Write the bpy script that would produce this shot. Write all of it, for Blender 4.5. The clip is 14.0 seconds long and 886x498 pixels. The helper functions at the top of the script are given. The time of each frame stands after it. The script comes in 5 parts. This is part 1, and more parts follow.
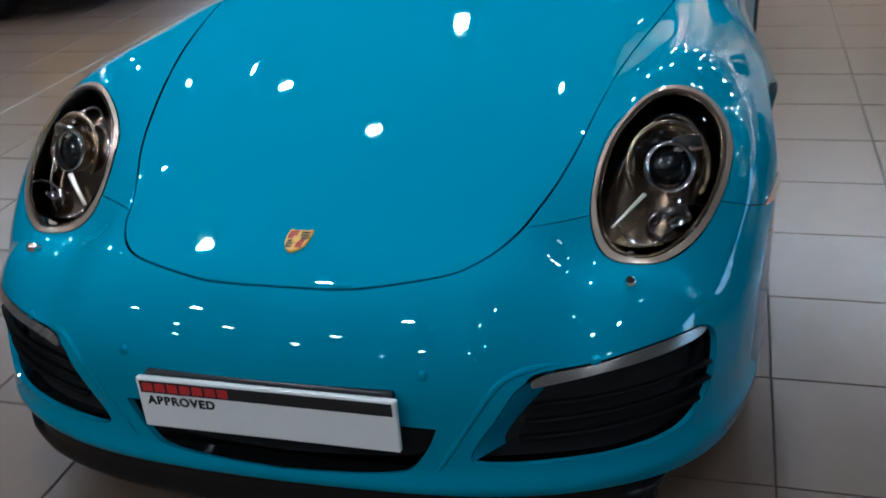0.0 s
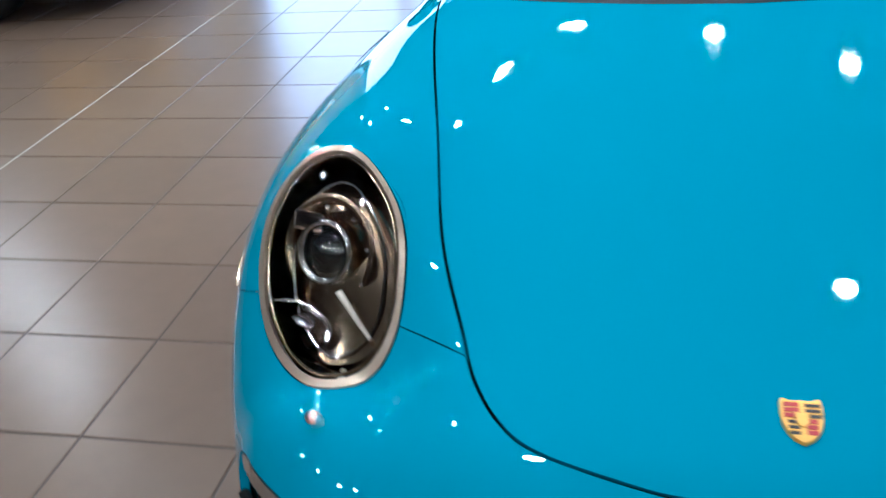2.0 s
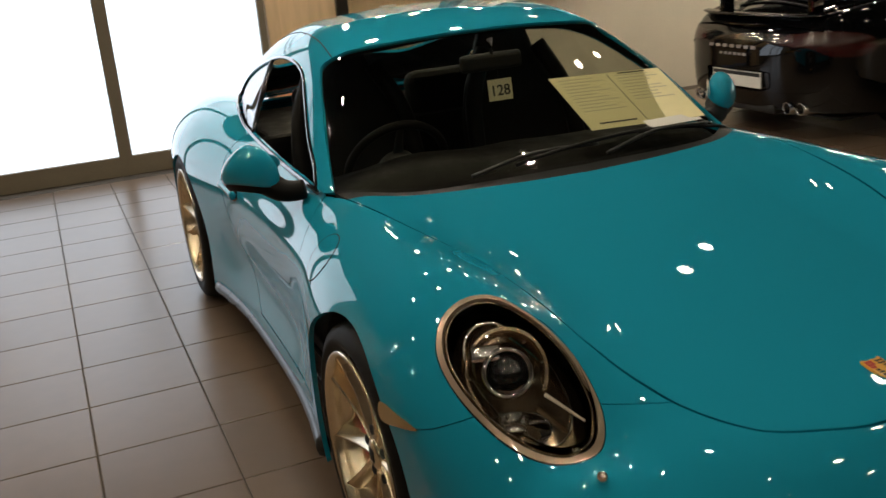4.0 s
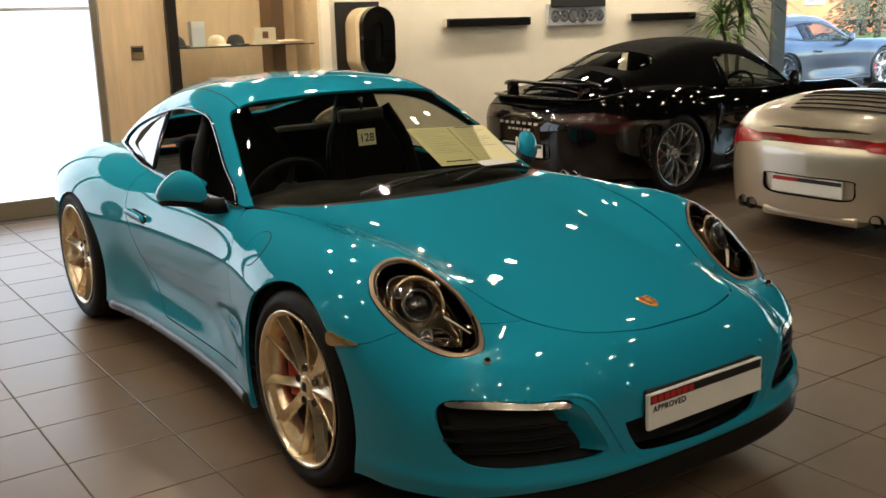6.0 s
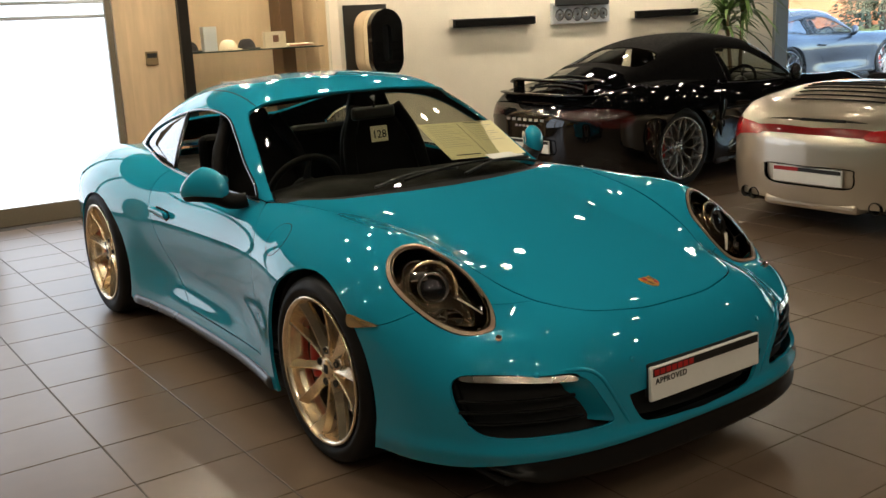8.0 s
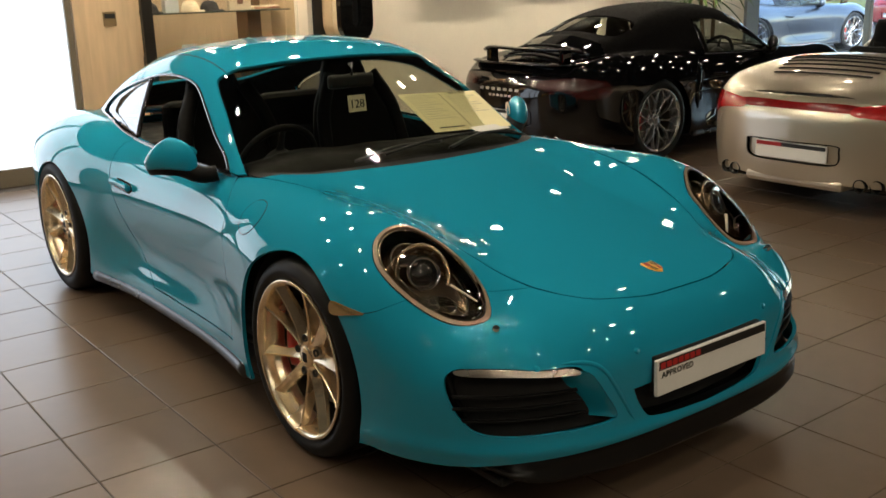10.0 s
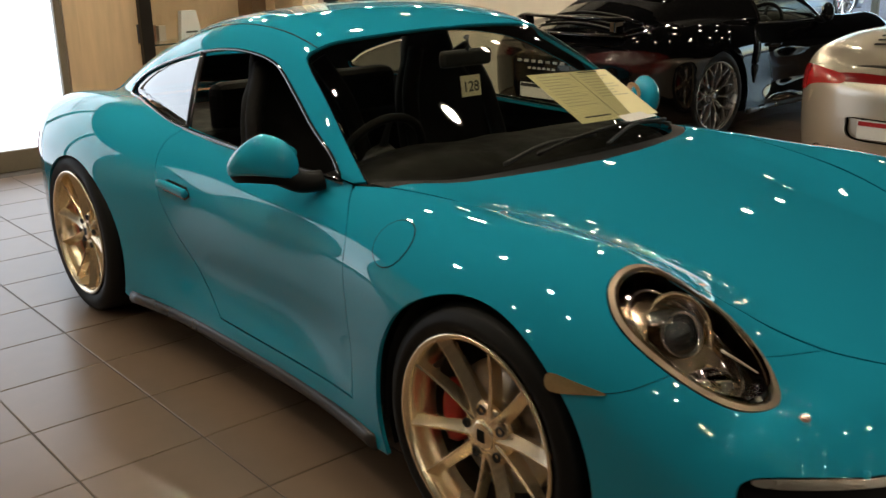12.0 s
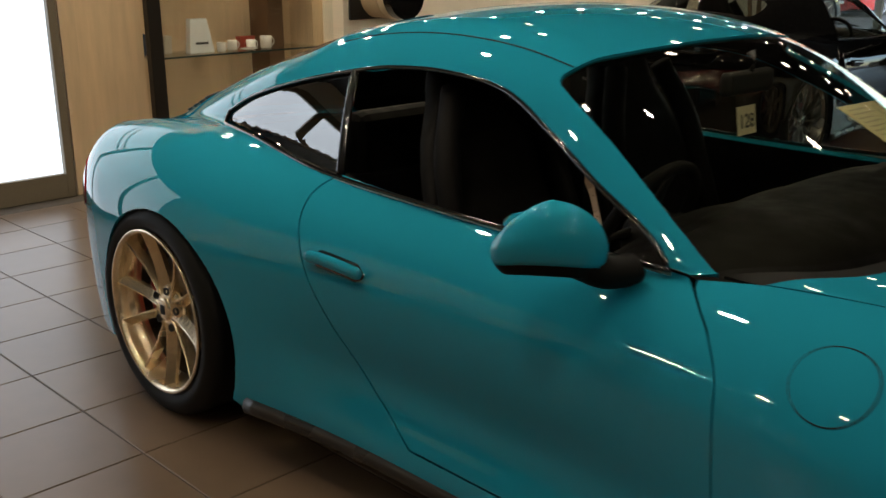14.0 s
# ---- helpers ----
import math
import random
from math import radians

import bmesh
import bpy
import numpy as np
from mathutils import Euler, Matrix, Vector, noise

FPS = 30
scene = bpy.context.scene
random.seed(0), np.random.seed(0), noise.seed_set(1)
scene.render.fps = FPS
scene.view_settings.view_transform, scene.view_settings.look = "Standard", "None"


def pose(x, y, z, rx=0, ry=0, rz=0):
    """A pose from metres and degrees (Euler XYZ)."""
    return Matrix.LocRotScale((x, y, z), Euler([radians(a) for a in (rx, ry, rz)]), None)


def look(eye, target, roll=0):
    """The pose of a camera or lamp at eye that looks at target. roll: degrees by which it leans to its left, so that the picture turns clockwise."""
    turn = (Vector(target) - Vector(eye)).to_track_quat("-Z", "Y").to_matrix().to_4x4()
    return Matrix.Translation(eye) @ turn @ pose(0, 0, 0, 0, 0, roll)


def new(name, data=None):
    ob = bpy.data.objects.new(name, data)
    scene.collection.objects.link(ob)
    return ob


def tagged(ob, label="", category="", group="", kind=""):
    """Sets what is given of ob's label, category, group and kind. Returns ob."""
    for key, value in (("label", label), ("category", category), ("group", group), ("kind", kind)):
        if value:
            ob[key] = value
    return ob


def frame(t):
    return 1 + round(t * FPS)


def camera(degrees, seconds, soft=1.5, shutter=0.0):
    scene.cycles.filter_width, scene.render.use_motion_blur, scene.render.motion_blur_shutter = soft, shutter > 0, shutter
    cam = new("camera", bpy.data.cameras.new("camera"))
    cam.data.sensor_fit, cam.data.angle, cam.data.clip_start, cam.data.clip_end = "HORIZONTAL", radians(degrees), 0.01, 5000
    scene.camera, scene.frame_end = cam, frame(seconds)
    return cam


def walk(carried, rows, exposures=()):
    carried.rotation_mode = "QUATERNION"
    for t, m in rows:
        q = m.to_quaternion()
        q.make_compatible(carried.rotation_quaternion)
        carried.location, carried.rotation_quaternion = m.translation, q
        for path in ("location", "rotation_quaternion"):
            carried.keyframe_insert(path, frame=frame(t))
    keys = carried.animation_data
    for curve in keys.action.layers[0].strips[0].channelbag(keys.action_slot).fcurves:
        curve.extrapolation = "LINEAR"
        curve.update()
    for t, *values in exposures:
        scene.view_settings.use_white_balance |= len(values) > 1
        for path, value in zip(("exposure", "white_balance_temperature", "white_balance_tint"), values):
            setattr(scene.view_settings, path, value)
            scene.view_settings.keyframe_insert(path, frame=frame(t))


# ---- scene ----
cam = camera(48.9, 14.0, 1.5, 0.4)
PATH = [
    (0, (0.783, -2.271, 1.471), (0.247, -0.578, 0.551), -5.3),
    (0.5, (0.71, -2.094, 1.454), (0.106, -0.481, 0.437), -4.9),
    (1, (0.472, -1.958, 1.449), (-0.145, -0.343, 0.443), -4.3),
    (1.5, (0.185, -1.855, 1.439), (-0.416, -0.229, 0.443), -3.5),
    (2, (-0.176, -1.718, 1.419), (-0.607, -0.013, 0.457), -5.5),
    (2.5, (-0.485, -1.680, 1.470), (-0.712, 0.067, 0.557), -6.5),
    (3, (-0.806, -1.765, 1.488), (-0.810, 0.122, 0.744), -6.4),
    (3.2, (-0.902, -1.808, 1.442), (-0.727, 0.076, 0.796), -6.0),
    (3.5, (-1.062, -1.877, 1.485), (-0.734, -0.018, 0.824), -5.8),
    (4, (-1.439, -2.062, 1.523), (-0.742, -0.287, 0.921), -5.0),
    (4.1, (-1.477, -2.077, 1.518), (-0.76, -0.31, 0.913), -4.9),
    (6.3, (-2.318, -2.868, 1.53), (-1.177, -1.289, 1.078), -1.4),
    (6.5, (-2.345, -2.906, 1.53), (-1.217, -1.317, 1.077), -1.4),
    (7, (-2.371, -2.933, 1.529), (-1.261, -1.331, 1.076), -2.4),
    (9.5, (-2.339, -2.852, 1.517), (-1.222, -1.265, 1.033), -2.7),
    (10, (-2.311, -2.681, 1.517), (-1.145, -1.144, 0.991), -1.6),
    (10.5, (-2.278, -2.437, 1.489), (-1.113, -0.923, 0.895), -0.5),
    (11, (-2.223, -2.148, 1.494), (-1.081, -0.615, 0.905), -4.0),
    (11.5, (-2.256, -1.876, 1.486), (-1.086, -0.36, 0.908), -1.8),
    (12, (-2.314, -1.587, 1.486), (-1.08, -0.129, 0.895), -1.2),
    (12.5, (-2.326, -1.3, 1.459), (-1.087, 0.155, 0.868), -0.6),
    (13, (-2.338, -0.934, 1.444), (-1.075, 0.486, 0.855), -2.4),
    (13.5, (-2.348, -0.567, 1.423), (-1.016, 0.81, 0.881), -1.0),
    (14, (-2.300, -0.225, 1.410), (-0.962, 1.130, 0.849), -0.3),
]
EXPOSURES = [(0, .95, 4300, 10), (.5, 1.2, 4320, 10), (1.0, 1.4, 4350, 10), (2.2, 1.45, 4500, 10), (2.5, 1.1, 5500, 10), (2.8, .62, 6100, 10), (3.5, .30, 6250, 10), (4.2, .22, 6200, 10), (6.3, .70, 6200, 10), (7, .56, 6200, 10), (10.5, .72, 6200, 10), (12, .46, 6250, 10), (13.2, .1, 6350, 10), (14, 0, 6350, 10)]
walk(cam, [(t, look(eye, target, roll)) for t, eye, target, roll in PATH], EXPOSURES)

# ---- world and light ----
world = bpy.data.worlds.new("sky")
scene.world = world
world.use_nodes = True
sky = world.node_tree.nodes.new("ShaderNodeTexSky")
sky.sky_type, sky.sun_disc, sky.sun_elevation, sky.sun_rotation = "NISHITA", False, radians(28), radians(200)
world.node_tree.links.new(sky.outputs[0], world.node_tree.nodes["Background"].inputs[0])
world.node_tree.nodes["Background"].inputs[1].default_value = 0.6
sun = new("sun", bpy.data.lights.new("sun", "SUN"))
sun.data.energy, sun.data.angle, sun.data.color = 5.0, radians(10), (1.0, .96, .9)
sun.matrix_world = look((30, -10, 30), (25, 20, 0))


# ---- materials ----
def shader(name, colour, rough=.5, metal=0.0, coat=0.0, grain=0.0, scale=40.0, bump=0.0, vary=0.0, emit=0.0, spec=.5, stretch=(1, 1, 1), trans=0.0, world_space=False):
    """A Principled material with two scales of colour variation and relief in object space."""
    m = bpy.data.materials.new(name)
    m.use_nodes = True
    nt = m.node_tree
    p = nt.nodes["Principled BSDF"]
    p.inputs["Base Color"].default_value = (*colour, 1)
    p.inputs["Roughness"].default_value, p.inputs["Metallic"].default_value = rough, metal
    p.inputs["Coat Weight"].default_value, p.inputs["Coat Roughness"].default_value = coat, .02
    p.inputs["Specular IOR Level"].default_value = spec
    p.inputs["Transmission Weight"].default_value = trans
    if emit:
        p.inputs["Emission Color"].default_value, p.inputs["Emission Strength"].default_value = (*colour, 1), emit
    if grain or bump or vary:
        co = nt.nodes.new("ShaderNodeTexCoord")
        mp = nt.nodes.new("ShaderNodeMapping")
        mp.inputs["Scale"].default_value = stretch
        nt.links.new(nt.nodes.new("ShaderNodeNewGeometry").outputs["Position"] if world_space else co.outputs["Object"], mp.inputs["Vector"])
        fine, wide = nt.nodes.new("ShaderNodeTexNoise"), nt.nodes.new("ShaderNodeTexNoise")
        fine.inputs["Scale"].default_value, wide.inputs["Scale"].default_value = scale, scale / 14
        fine.inputs["Detail"].default_value = 6
        for n in (fine, wide):
            nt.links.new(mp.outputs[0], n.inputs["Vector"])
        if grain:
            mix = nt.nodes.new("ShaderNodeMath")
            mix.operation = "ADD"
            nt.links.new(fine.outputs["Fac"], mix.inputs[0])
            nt.links.new(wide.outputs["Fac"], mix.inputs[1])
            rng = nt.nodes.new("ShaderNodeMapRange")
            rng.inputs["From Min"].default_value, rng.inputs["From Max"].default_value = .6, 1.4
            rng.inputs["To Min"].default_value, rng.inputs["To Max"].default_value = 1 - grain, 1 + grain
            nt.links.new(mix.outputs[0], rng.inputs["Value"])
            hsv = nt.nodes.new("ShaderNodeHueSaturation")
            hsv.inputs["Color"].default_value = (*colour, 1)
            out = rng.outputs[0]
            if vary:
                info, m2, m3 = nt.nodes.new("ShaderNodeObjectInfo"), nt.nodes.new("ShaderNodeMapRange"), nt.nodes.new("ShaderNodeMath")
                m2.inputs["To Min"].default_value, m2.inputs["To Max"].default_value = 1 - vary, 1 + vary
                m3.operation = "MULTIPLY"
                nt.links.new(info.outputs["Random"], m2.inputs["Value"])
                nt.links.new(rng.outputs[0], m3.inputs[0])
                nt.links.new(m2.outputs[0], m3.inputs[1])
                out = m3.outputs[0]
            nt.links.new(out, hsv.inputs["Value"])
            nt.links.new(hsv.outputs[0], p.inputs["Base Color"])
            rr = nt.nodes.new("ShaderNodeMapRange")
            rr.inputs["From Min"].default_value, rr.inputs["From Max"].default_value = .3, .7
            rr.inputs["To Min"].default_value, rr.inputs["To Max"].default_value = rough * .85, min(1, rough * 1.15)
            nt.links.new(wide.outputs["Fac"], rr.inputs["Value"])
            nt.links.new(rr.outputs[0], p.inputs["Roughness"])
        if bump:
            b = nt.nodes.new("ShaderNodeBump")
            b.inputs["Strength"].default_value, b.inputs["Distance"].default_value = bump, .002
            nt.links.new(fine.outputs["Fac"], b.inputs["Height"])
            nt.links.new(b.outputs[0], p.inputs["Normal"])
    return m


def glow(name, colour, strength):
    m = bpy.data.materials.new(name)
    m.use_nodes = True
    nt = m.node_tree
    e = nt.nodes.new("ShaderNodeEmission")
    e.inputs[0].default_value, e.inputs[1].default_value = (*colour, 1), strength
    nt.links.new(e.outputs[0], nt.nodes["Material Output"].inputs[0])
    return m


def glazing(name, tint=(1, 1, 1), rough=0.0, mirror=.12):
    """Thin clear glass: sees straight through, with a sheen that grows at grazing angles, alike on both faces."""
    m = bpy.data.materials.new(name)
    m.use_nodes = True
    nt = m.node_tree
    t, g, mix, lw, pw, sc = (nt.nodes.new("ShaderNode" + k) for k in ("BsdfTransparent", "BsdfGlossy", "MixShader", "LayerWeight", "Math", "Math"))
    t.inputs[0].default_value = (*tint, 1)
    g.inputs["Roughness"].default_value = rough
    n = 1.0 + mirror * 4.6
    f0 = ((n - 1) / (n + 1)) ** 2
    lw.inputs["Blend"].default_value = .5
    pw.operation, pw.inputs[1].default_value = "POWER", 5.0
    sc.operation, sc.inputs[1].default_value, sc.inputs[2].default_value = "MULTIPLY_ADD", 1 - f0, f0
    nt.links.new(lw.outputs["Facing"], pw.inputs[0])
    nt.links.new(pw.outputs[0], sc.inputs[0])
    nt.links.new(sc.outputs[0], mix.inputs[0])
    nt.links.new(t.outputs[0], mix.inputs[1])
    nt.links.new(g.outputs[0], mix.inputs[2])
    nt.links.new(mix.outputs[0], nt.nodes["Material Output"].inputs[0])
    return m


def clear_pane(name, tint):
    """Flat clear glazing whose sheen grows evenly on both faces."""
    m = bpy.data.materials.new(name)
    m.use_nodes = True
    nt = m.node_tree
    t, g, mix, lw, pw, sc = (nt.nodes.new("ShaderNode" + k) for k in ("BsdfTransparent", "BsdfGlossy", "MixShader", "LayerWeight", "Math", "Math"))
    t.inputs[0].default_value = (*tint, 1)
    g.inputs["Roughness"].default_value = 0
    lw.inputs["Blend"].default_value = .5
    pw.operation, pw.inputs[1].default_value = "POWER", 4.0
    sc.operation, sc.inputs[1].default_value, sc.inputs[2].default_value = "MULTIPLY_ADD", .6, .03
    nt.links.new(lw.outputs["Facing"], pw.inputs[0])
    nt.links.new(pw.outputs[0], sc.inputs[0])
    nt.links.new(sc.outputs[0], mix.inputs[0])
    nt.links.new(t.outputs[0], mix.inputs[1])
    nt.links.new(g.outputs[0], mix.inputs[2])
    nt.links.new(mix.outputs[0], nt.nodes["Material Output"].inputs[0])
    return m


PAINT_TEAL = shader("paint_turquoise", (.014, .245, .375), .6, 0, 1.0, spec=0.0)
PAINT_BLACK = shader("paint_black", (.003, .003, .0035), .6, 0, .8, spec=0.0)
PAINT_SILVER = shader("paint_silver", (.60, .52, .41), .34, .75, 1.0)
PAINT_YELLOW = shader("paint_yellow", (.75, .38, .006), .6, 0, 1.0, spec=0.0)
PAINT_BLUE = shader("paint_slate_blue", (.035, .052, .08), .35, .3, 1.0)
PAINT_RED = shader("paint_red", (.35, .02, .015), .3, 0, 1.0)
for paint, ior in ((PAINT_TEAL, 1.52), (PAINT_BLACK, 1.62), (PAINT_SILVER, 1.62)):
    paint.node_tree.nodes["Principled BSDF"].inputs["Coat IOR"].default_value = ior
RUBBER = shader("rubber", (.005, .005, .005), .6, 0, 0, .15, 60, .15, spec=.25)
PLASTIC = shader("black_plastic", (.010, .010, .010), .5, 0, 0, .12, 90, .1)
GLOSS = shader("gloss_black", (.006, .006, .006), .12, 0, .6, .02, 90)
# near-black colour that stands in for the shade inside hollows and gaps
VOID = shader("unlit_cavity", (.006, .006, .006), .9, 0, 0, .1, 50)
FABRIC = shader("soft_top_cloth", (.0045, .004, .004), .95, 0, 0, .2, 500, .5, spec=.08)
LEATHER = shader("black_leather", (.0055, .005, .005), .65, 0, 0, .15, 220, .35, spec=.12)
ALLOY = shader("warm_silver_alloy", (.95, .79, .56), .24, .9, .3, .05, 60)
# shaded copy of the alloy: the dimness deep in the rim is put into the colour
BARREL_SHADE = shader("rim_barrel_shaded", (.10, .082, .06), .4, .7, 0, .1, 60)
ALLOY_GREY = shader("titanium_alloy", (.48, .47, .46), .26, .9, .2, .05, 60)
STEEL = shader("brushed_steel", (.45, .43, .41), .35, 1, 0, .15, 120, .1)
CHROME = shader("chrome", (.85, .83, .8), .07, 1, 0, .02, 50)
BEZEL = shader("lamp_bezel_grey", (.34, .27, .20), .35, .5, .5, .05, 90)
CALIPER = shader("caliper_red", (.50, .018, .012), .35, 0, .6, .06, 80)
LAMP_RED = shader("tail_lamp_red", (.42, .012, .012), .12, 0, 1, .1, 60)
STRIP_RED = shader("light_strip_red", (.20, .006, .006), .18, 0, .5, .25, 25)
LAMP_DARK = shader("smoked_tail_lamp", (.035, .003, .003), .2, 0, .35, .1, 60)
AMBER = shader("amber_lens", (.60, .47, .26), .16, .75, 1, .1, 60)
LENS = glazing("lamp_cover", (.93, .93, .92), 0, .12)
SCREEN = glazing("car_glass", (.78, .79, .72), 0, .15)
QUARTER = glazing("tinted_side_glass", (.30, .32, .31), 0, .66)
PANE = clear_pane("shop_glass", (.95, .97, .96))
TAG_PAPER = shader("tag_paper", (.92, .86, .60), .6, 0, 0, .03, 30)
PAPER = shader("price_card_paper", (.86, .79, .48), .6, 0, 0, .04, 30)
WHITE = shader("plate_white", (.80, .79, .75), .35, 0, .3, .03, 60)
RED_INK = shader("red_ink", (.36, .012, .015), .4, 0, .2, .04, 60)
RED_PRINT = shader("red_print", (.50, .018, .018), .4, 0, .2, .04, 60)
BLACK_INK = shader("black_ink", (.012, .012, .012), .5, 0, 0, .04, 60)
GOLD = shader("gold_enamel", (.78, .42, .07), .3, .45, .6, .12, 150)
SLAT = shader("intake_slat_black", (.004, .004, .004), .55, 0, 0, .1, 60, spec=.12)
DARK_CHROME = shader("dark_chrome", (.30, .22, .145), .20, 1, 0, .1, 60)
# pale colour stands in for the bright reflection on the lamp's blades
BLADE = shader("blade_glint_pale", (.62, .56, .46), .25, .2, .6, .04, 120)
SILVER_DRL = shader("silver_lamp_strip", (.46, .43, .39), .26, .82, .8, .06, 110)
SILL = shader("sill_grey_metal", (.035, .035, .035), .30, .4, .2, .1, 60)
SPLITTER = shader("worn_black_lip", (.005, .005, .005), .38, 0, .1, .12, 90, .06, spec=.25)


# ---- mesh helpers ----
def mesh_of(verts, faces, smooth=True, normals=None, name="mesh"):
    me = bpy.data.meshes.new(name)
    me.from_pydata([tuple(map(float, v)) for v in verts], [], [tuple(map(int, f)) for f in faces])
    if smooth:
        me.polygons.foreach_set("use_smooth", [True] * len(me.polygons))
    me.validate()
    me.update()
    return me


def part(name, me, mat, parent=None, label=""):
    """Links a mesh (or a bmesh) as one object under a thing or a part."""
    if isinstance(me, bmesh.types.BMesh):
        d = bpy.data.meshes.new(name)
        me.to_mesh(d)
        me.free()
        me = d
    if mat and not me.materials:
        me.materials.append(mat)
    me.name = name
    ob = new(name, me)
    ob.parent = parent
    if label:
        ob["label"] = label
    return ob


def thing(name, label, category, m=None, group="", kind=""):
    ob = new(name)
    ob.empty_display_size = .05
    if m is not None:
        ob.matrix_basis = m
    return tagged(ob, label, category, group, kind)


def box(bm, lo, hi, bevel=0.0, seg=2):
    """Adds a box with rounded edges."""
    c, s = [(a + b) / 2 for a, b in zip(lo, hi)], [abs(b - a) for a, b in zip(lo, hi)]
    made = bmesh.ops.create_cube(bm, size=1, matrix=Matrix.LocRotScale(c, None, s))
    if bevel:
        es = list({e for v in made["verts"] for e in v.link_edges})
        bmesh.ops.bevel(bm, geom=es, offset=min(bevel, min(s) * .49), segments=seg, profile=.5, affect="EDGES")
    return bm


def a_box(lo, hi, bevel=.004, seg=2):
    return box(bmesh.new(), lo, hi, bevel, seg)


def lathe(profile, axis="x", steps=64, closed=False):
    """Turns (radius, along) pairs round an axis."""
    vs, fs, n = [], [], len(profile)
    for i in range(steps):
        c, s = math.cos(2 * math.pi * i / steps), math.sin(2 * math.pi * i / steps)
        for r, t in profile:
            vs.append({"x": (t, r * c, r * s), "y": (r * c, t, r * s), "z": (r * c, r * s, t)}[axis])
    for i in range(steps):
        j = (i + 1) % steps
        for k in range(n if closed else n - 1):
            l = (k + 1) % n
            fs.append((i * n + k, j * n + k, j * n + l, i * n + l))
    return mesh_of(vs, fs)


def smooth_line(points, step=.01, closed=False):
    """Catmull-Rom through points, resampled evenly."""
    p = np.array(points, float)
    if len(p) == 2:
        dense = p[0] + np.linspace(0, 1, 50)[:, None] * (p[1] - p[0])
    else:
        q = np.vstack([p[-1], p, p[0], p[1]]) if closed else np.vstack([2 * p[0] - p[1], p, 2 * p[-1] - p[-2]])
        out, u = [], np.linspace(0, 1, 24, endpoint=False)[:, None]
        for a, b, c, d in zip(q[:-3], q[1:-2], q[2:-1], q[3:]):
            out.append(.5 * (2 * b + (c - a) * u + (2 * a - 5 * b + 4 * c - d) * u ** 2 + (3 * b - a - 3 * c + d) * u ** 3))
        dense = np.vstack(out + ([q[1:2]] if closed else [p[-1:]]))
    s = np.concatenate([[0], np.cumsum(np.linalg.norm(np.diff(dense, axis=0), axis=1))])
    n = max(2, int(round(s[-1] / step)) + 1)
    t = np.linspace(0, s[-1], n)
    res = np.stack([np.interp(t, s, dense[:, i]) for i in range(dense.shape[1])], 1)
    return res[:-1] if closed else res


def tube(points, r, closed=False, sides=8, flat=1.0, up=(0, 0, 1)):
    """A rod of radius r (or radii) along points; flat squeezes it across up."""
    p = np.array(points, float)
    n = len(p)
    rr = np.broadcast_to(np.array(r, float), (n,))
    t = np.gradient(p, axis=0) if not closed else np.roll(p, -1, 0) - np.roll(p, 1, 0)
    t /= np.linalg.norm(t, axis=1)[:, None] + 1e-9
    a = np.cross(t, np.array(up, float))
    a /= np.linalg.norm(a, axis=1)[:, None] + 1e-9
    b = np.cross(a, t)
    vs, fs = [], []
    for i in range(n):
        for k in range(sides):
            w = 2 * math.pi * k / sides
            vs.append(p[i] + rr[i] * (math.cos(w) * a[i] + flat * math.sin(w) * b[i]))
    for i in range(n if closed else n - 1):
        j = (i + 1) % n
        for k in range(sides):
            l = (k + 1) % sides
            fs.append((i * sides + k, i * sides + l, j * sides + l, j * sides + k))
    if not closed:
        fs += [tuple(range(sides))[::-1], tuple((n - 1) * sides + k for k in range(sides))]
    return mesh_of(vs, fs)


def lettering(text, size, depth=.001, spacing=1.0, bold=0.0):
    """Writing as a mesh, centred, lying in the xy plane."""
    cu = bpy.data.curves.new("writing", "FONT")
    cu.body, cu.size, cu.extrude, cu.align_x, cu.align_y, cu.space_character = text, size, depth, "CENTER", "CENTER", spacing
    cu.offset = bold
    ob = bpy.data.objects.new("writing", cu)
    scene.collection.objects.link(ob)
    bpy.context.view_layer.update()
    me = bpy.data.meshes.new_from_object(ob.evaluated_get(bpy.context.evaluated_depsgraph_get()))
    bpy.data.objects.remove(ob)
    me.materials.clear()
    return me


# ---- the shape of the cars: smooth fields, below zero inside ----
def spline(xs, ys):
    """Natural cubic spline through knots, straight beyond them."""
    xs, ys = np.array(xs, float), np.array(ys, float)
    n, h = len(xs), np.diff(xs)
    A, r = np.eye(n), np.zeros(n)
    for i in range(1, n - 1):
        A[i, i - 1:i + 2] = h[i - 1], 2 * (h[i - 1] + h[i]), h[i]
        r[i] = 6 * ((ys[i + 1] - ys[i]) / h[i] - (ys[i] - ys[i - 1]) / h[i - 1])
    m = np.linalg.solve(A, r)
    s0 = (ys[1] - ys[0]) / h[0] - h[0] * m[1] / 6
    s1 = (ys[-1] - ys[-2]) / h[-1] + h[-1] * m[-2] / 6

    def at(x):
        x = np.asarray(x, float)
        i = np.clip(np.searchsorted(xs, x) - 1, 0, n - 2)
        a, b, d = xs[i + 1] - x, x - xs[i], h[i]
        v = (m[i] * a ** 3 + m[i + 1] * b ** 3) / (6 * d) + (ys[i] / d - m[i] * d / 6) * a + (ys[i + 1] / d - m[i + 1] * d / 6) * b
        return np.where(x < xs[0], ys[0] + s0 * (x - xs[0]), np.where(x > xs[-1], ys[-1] + s1 * (x - xs[-1]), v))
    return at


def smax(a, b, k):
    h = np.maximum(k - np.abs(a - b), 0) / k
    return np.maximum(a, b) + h * h * k / 4


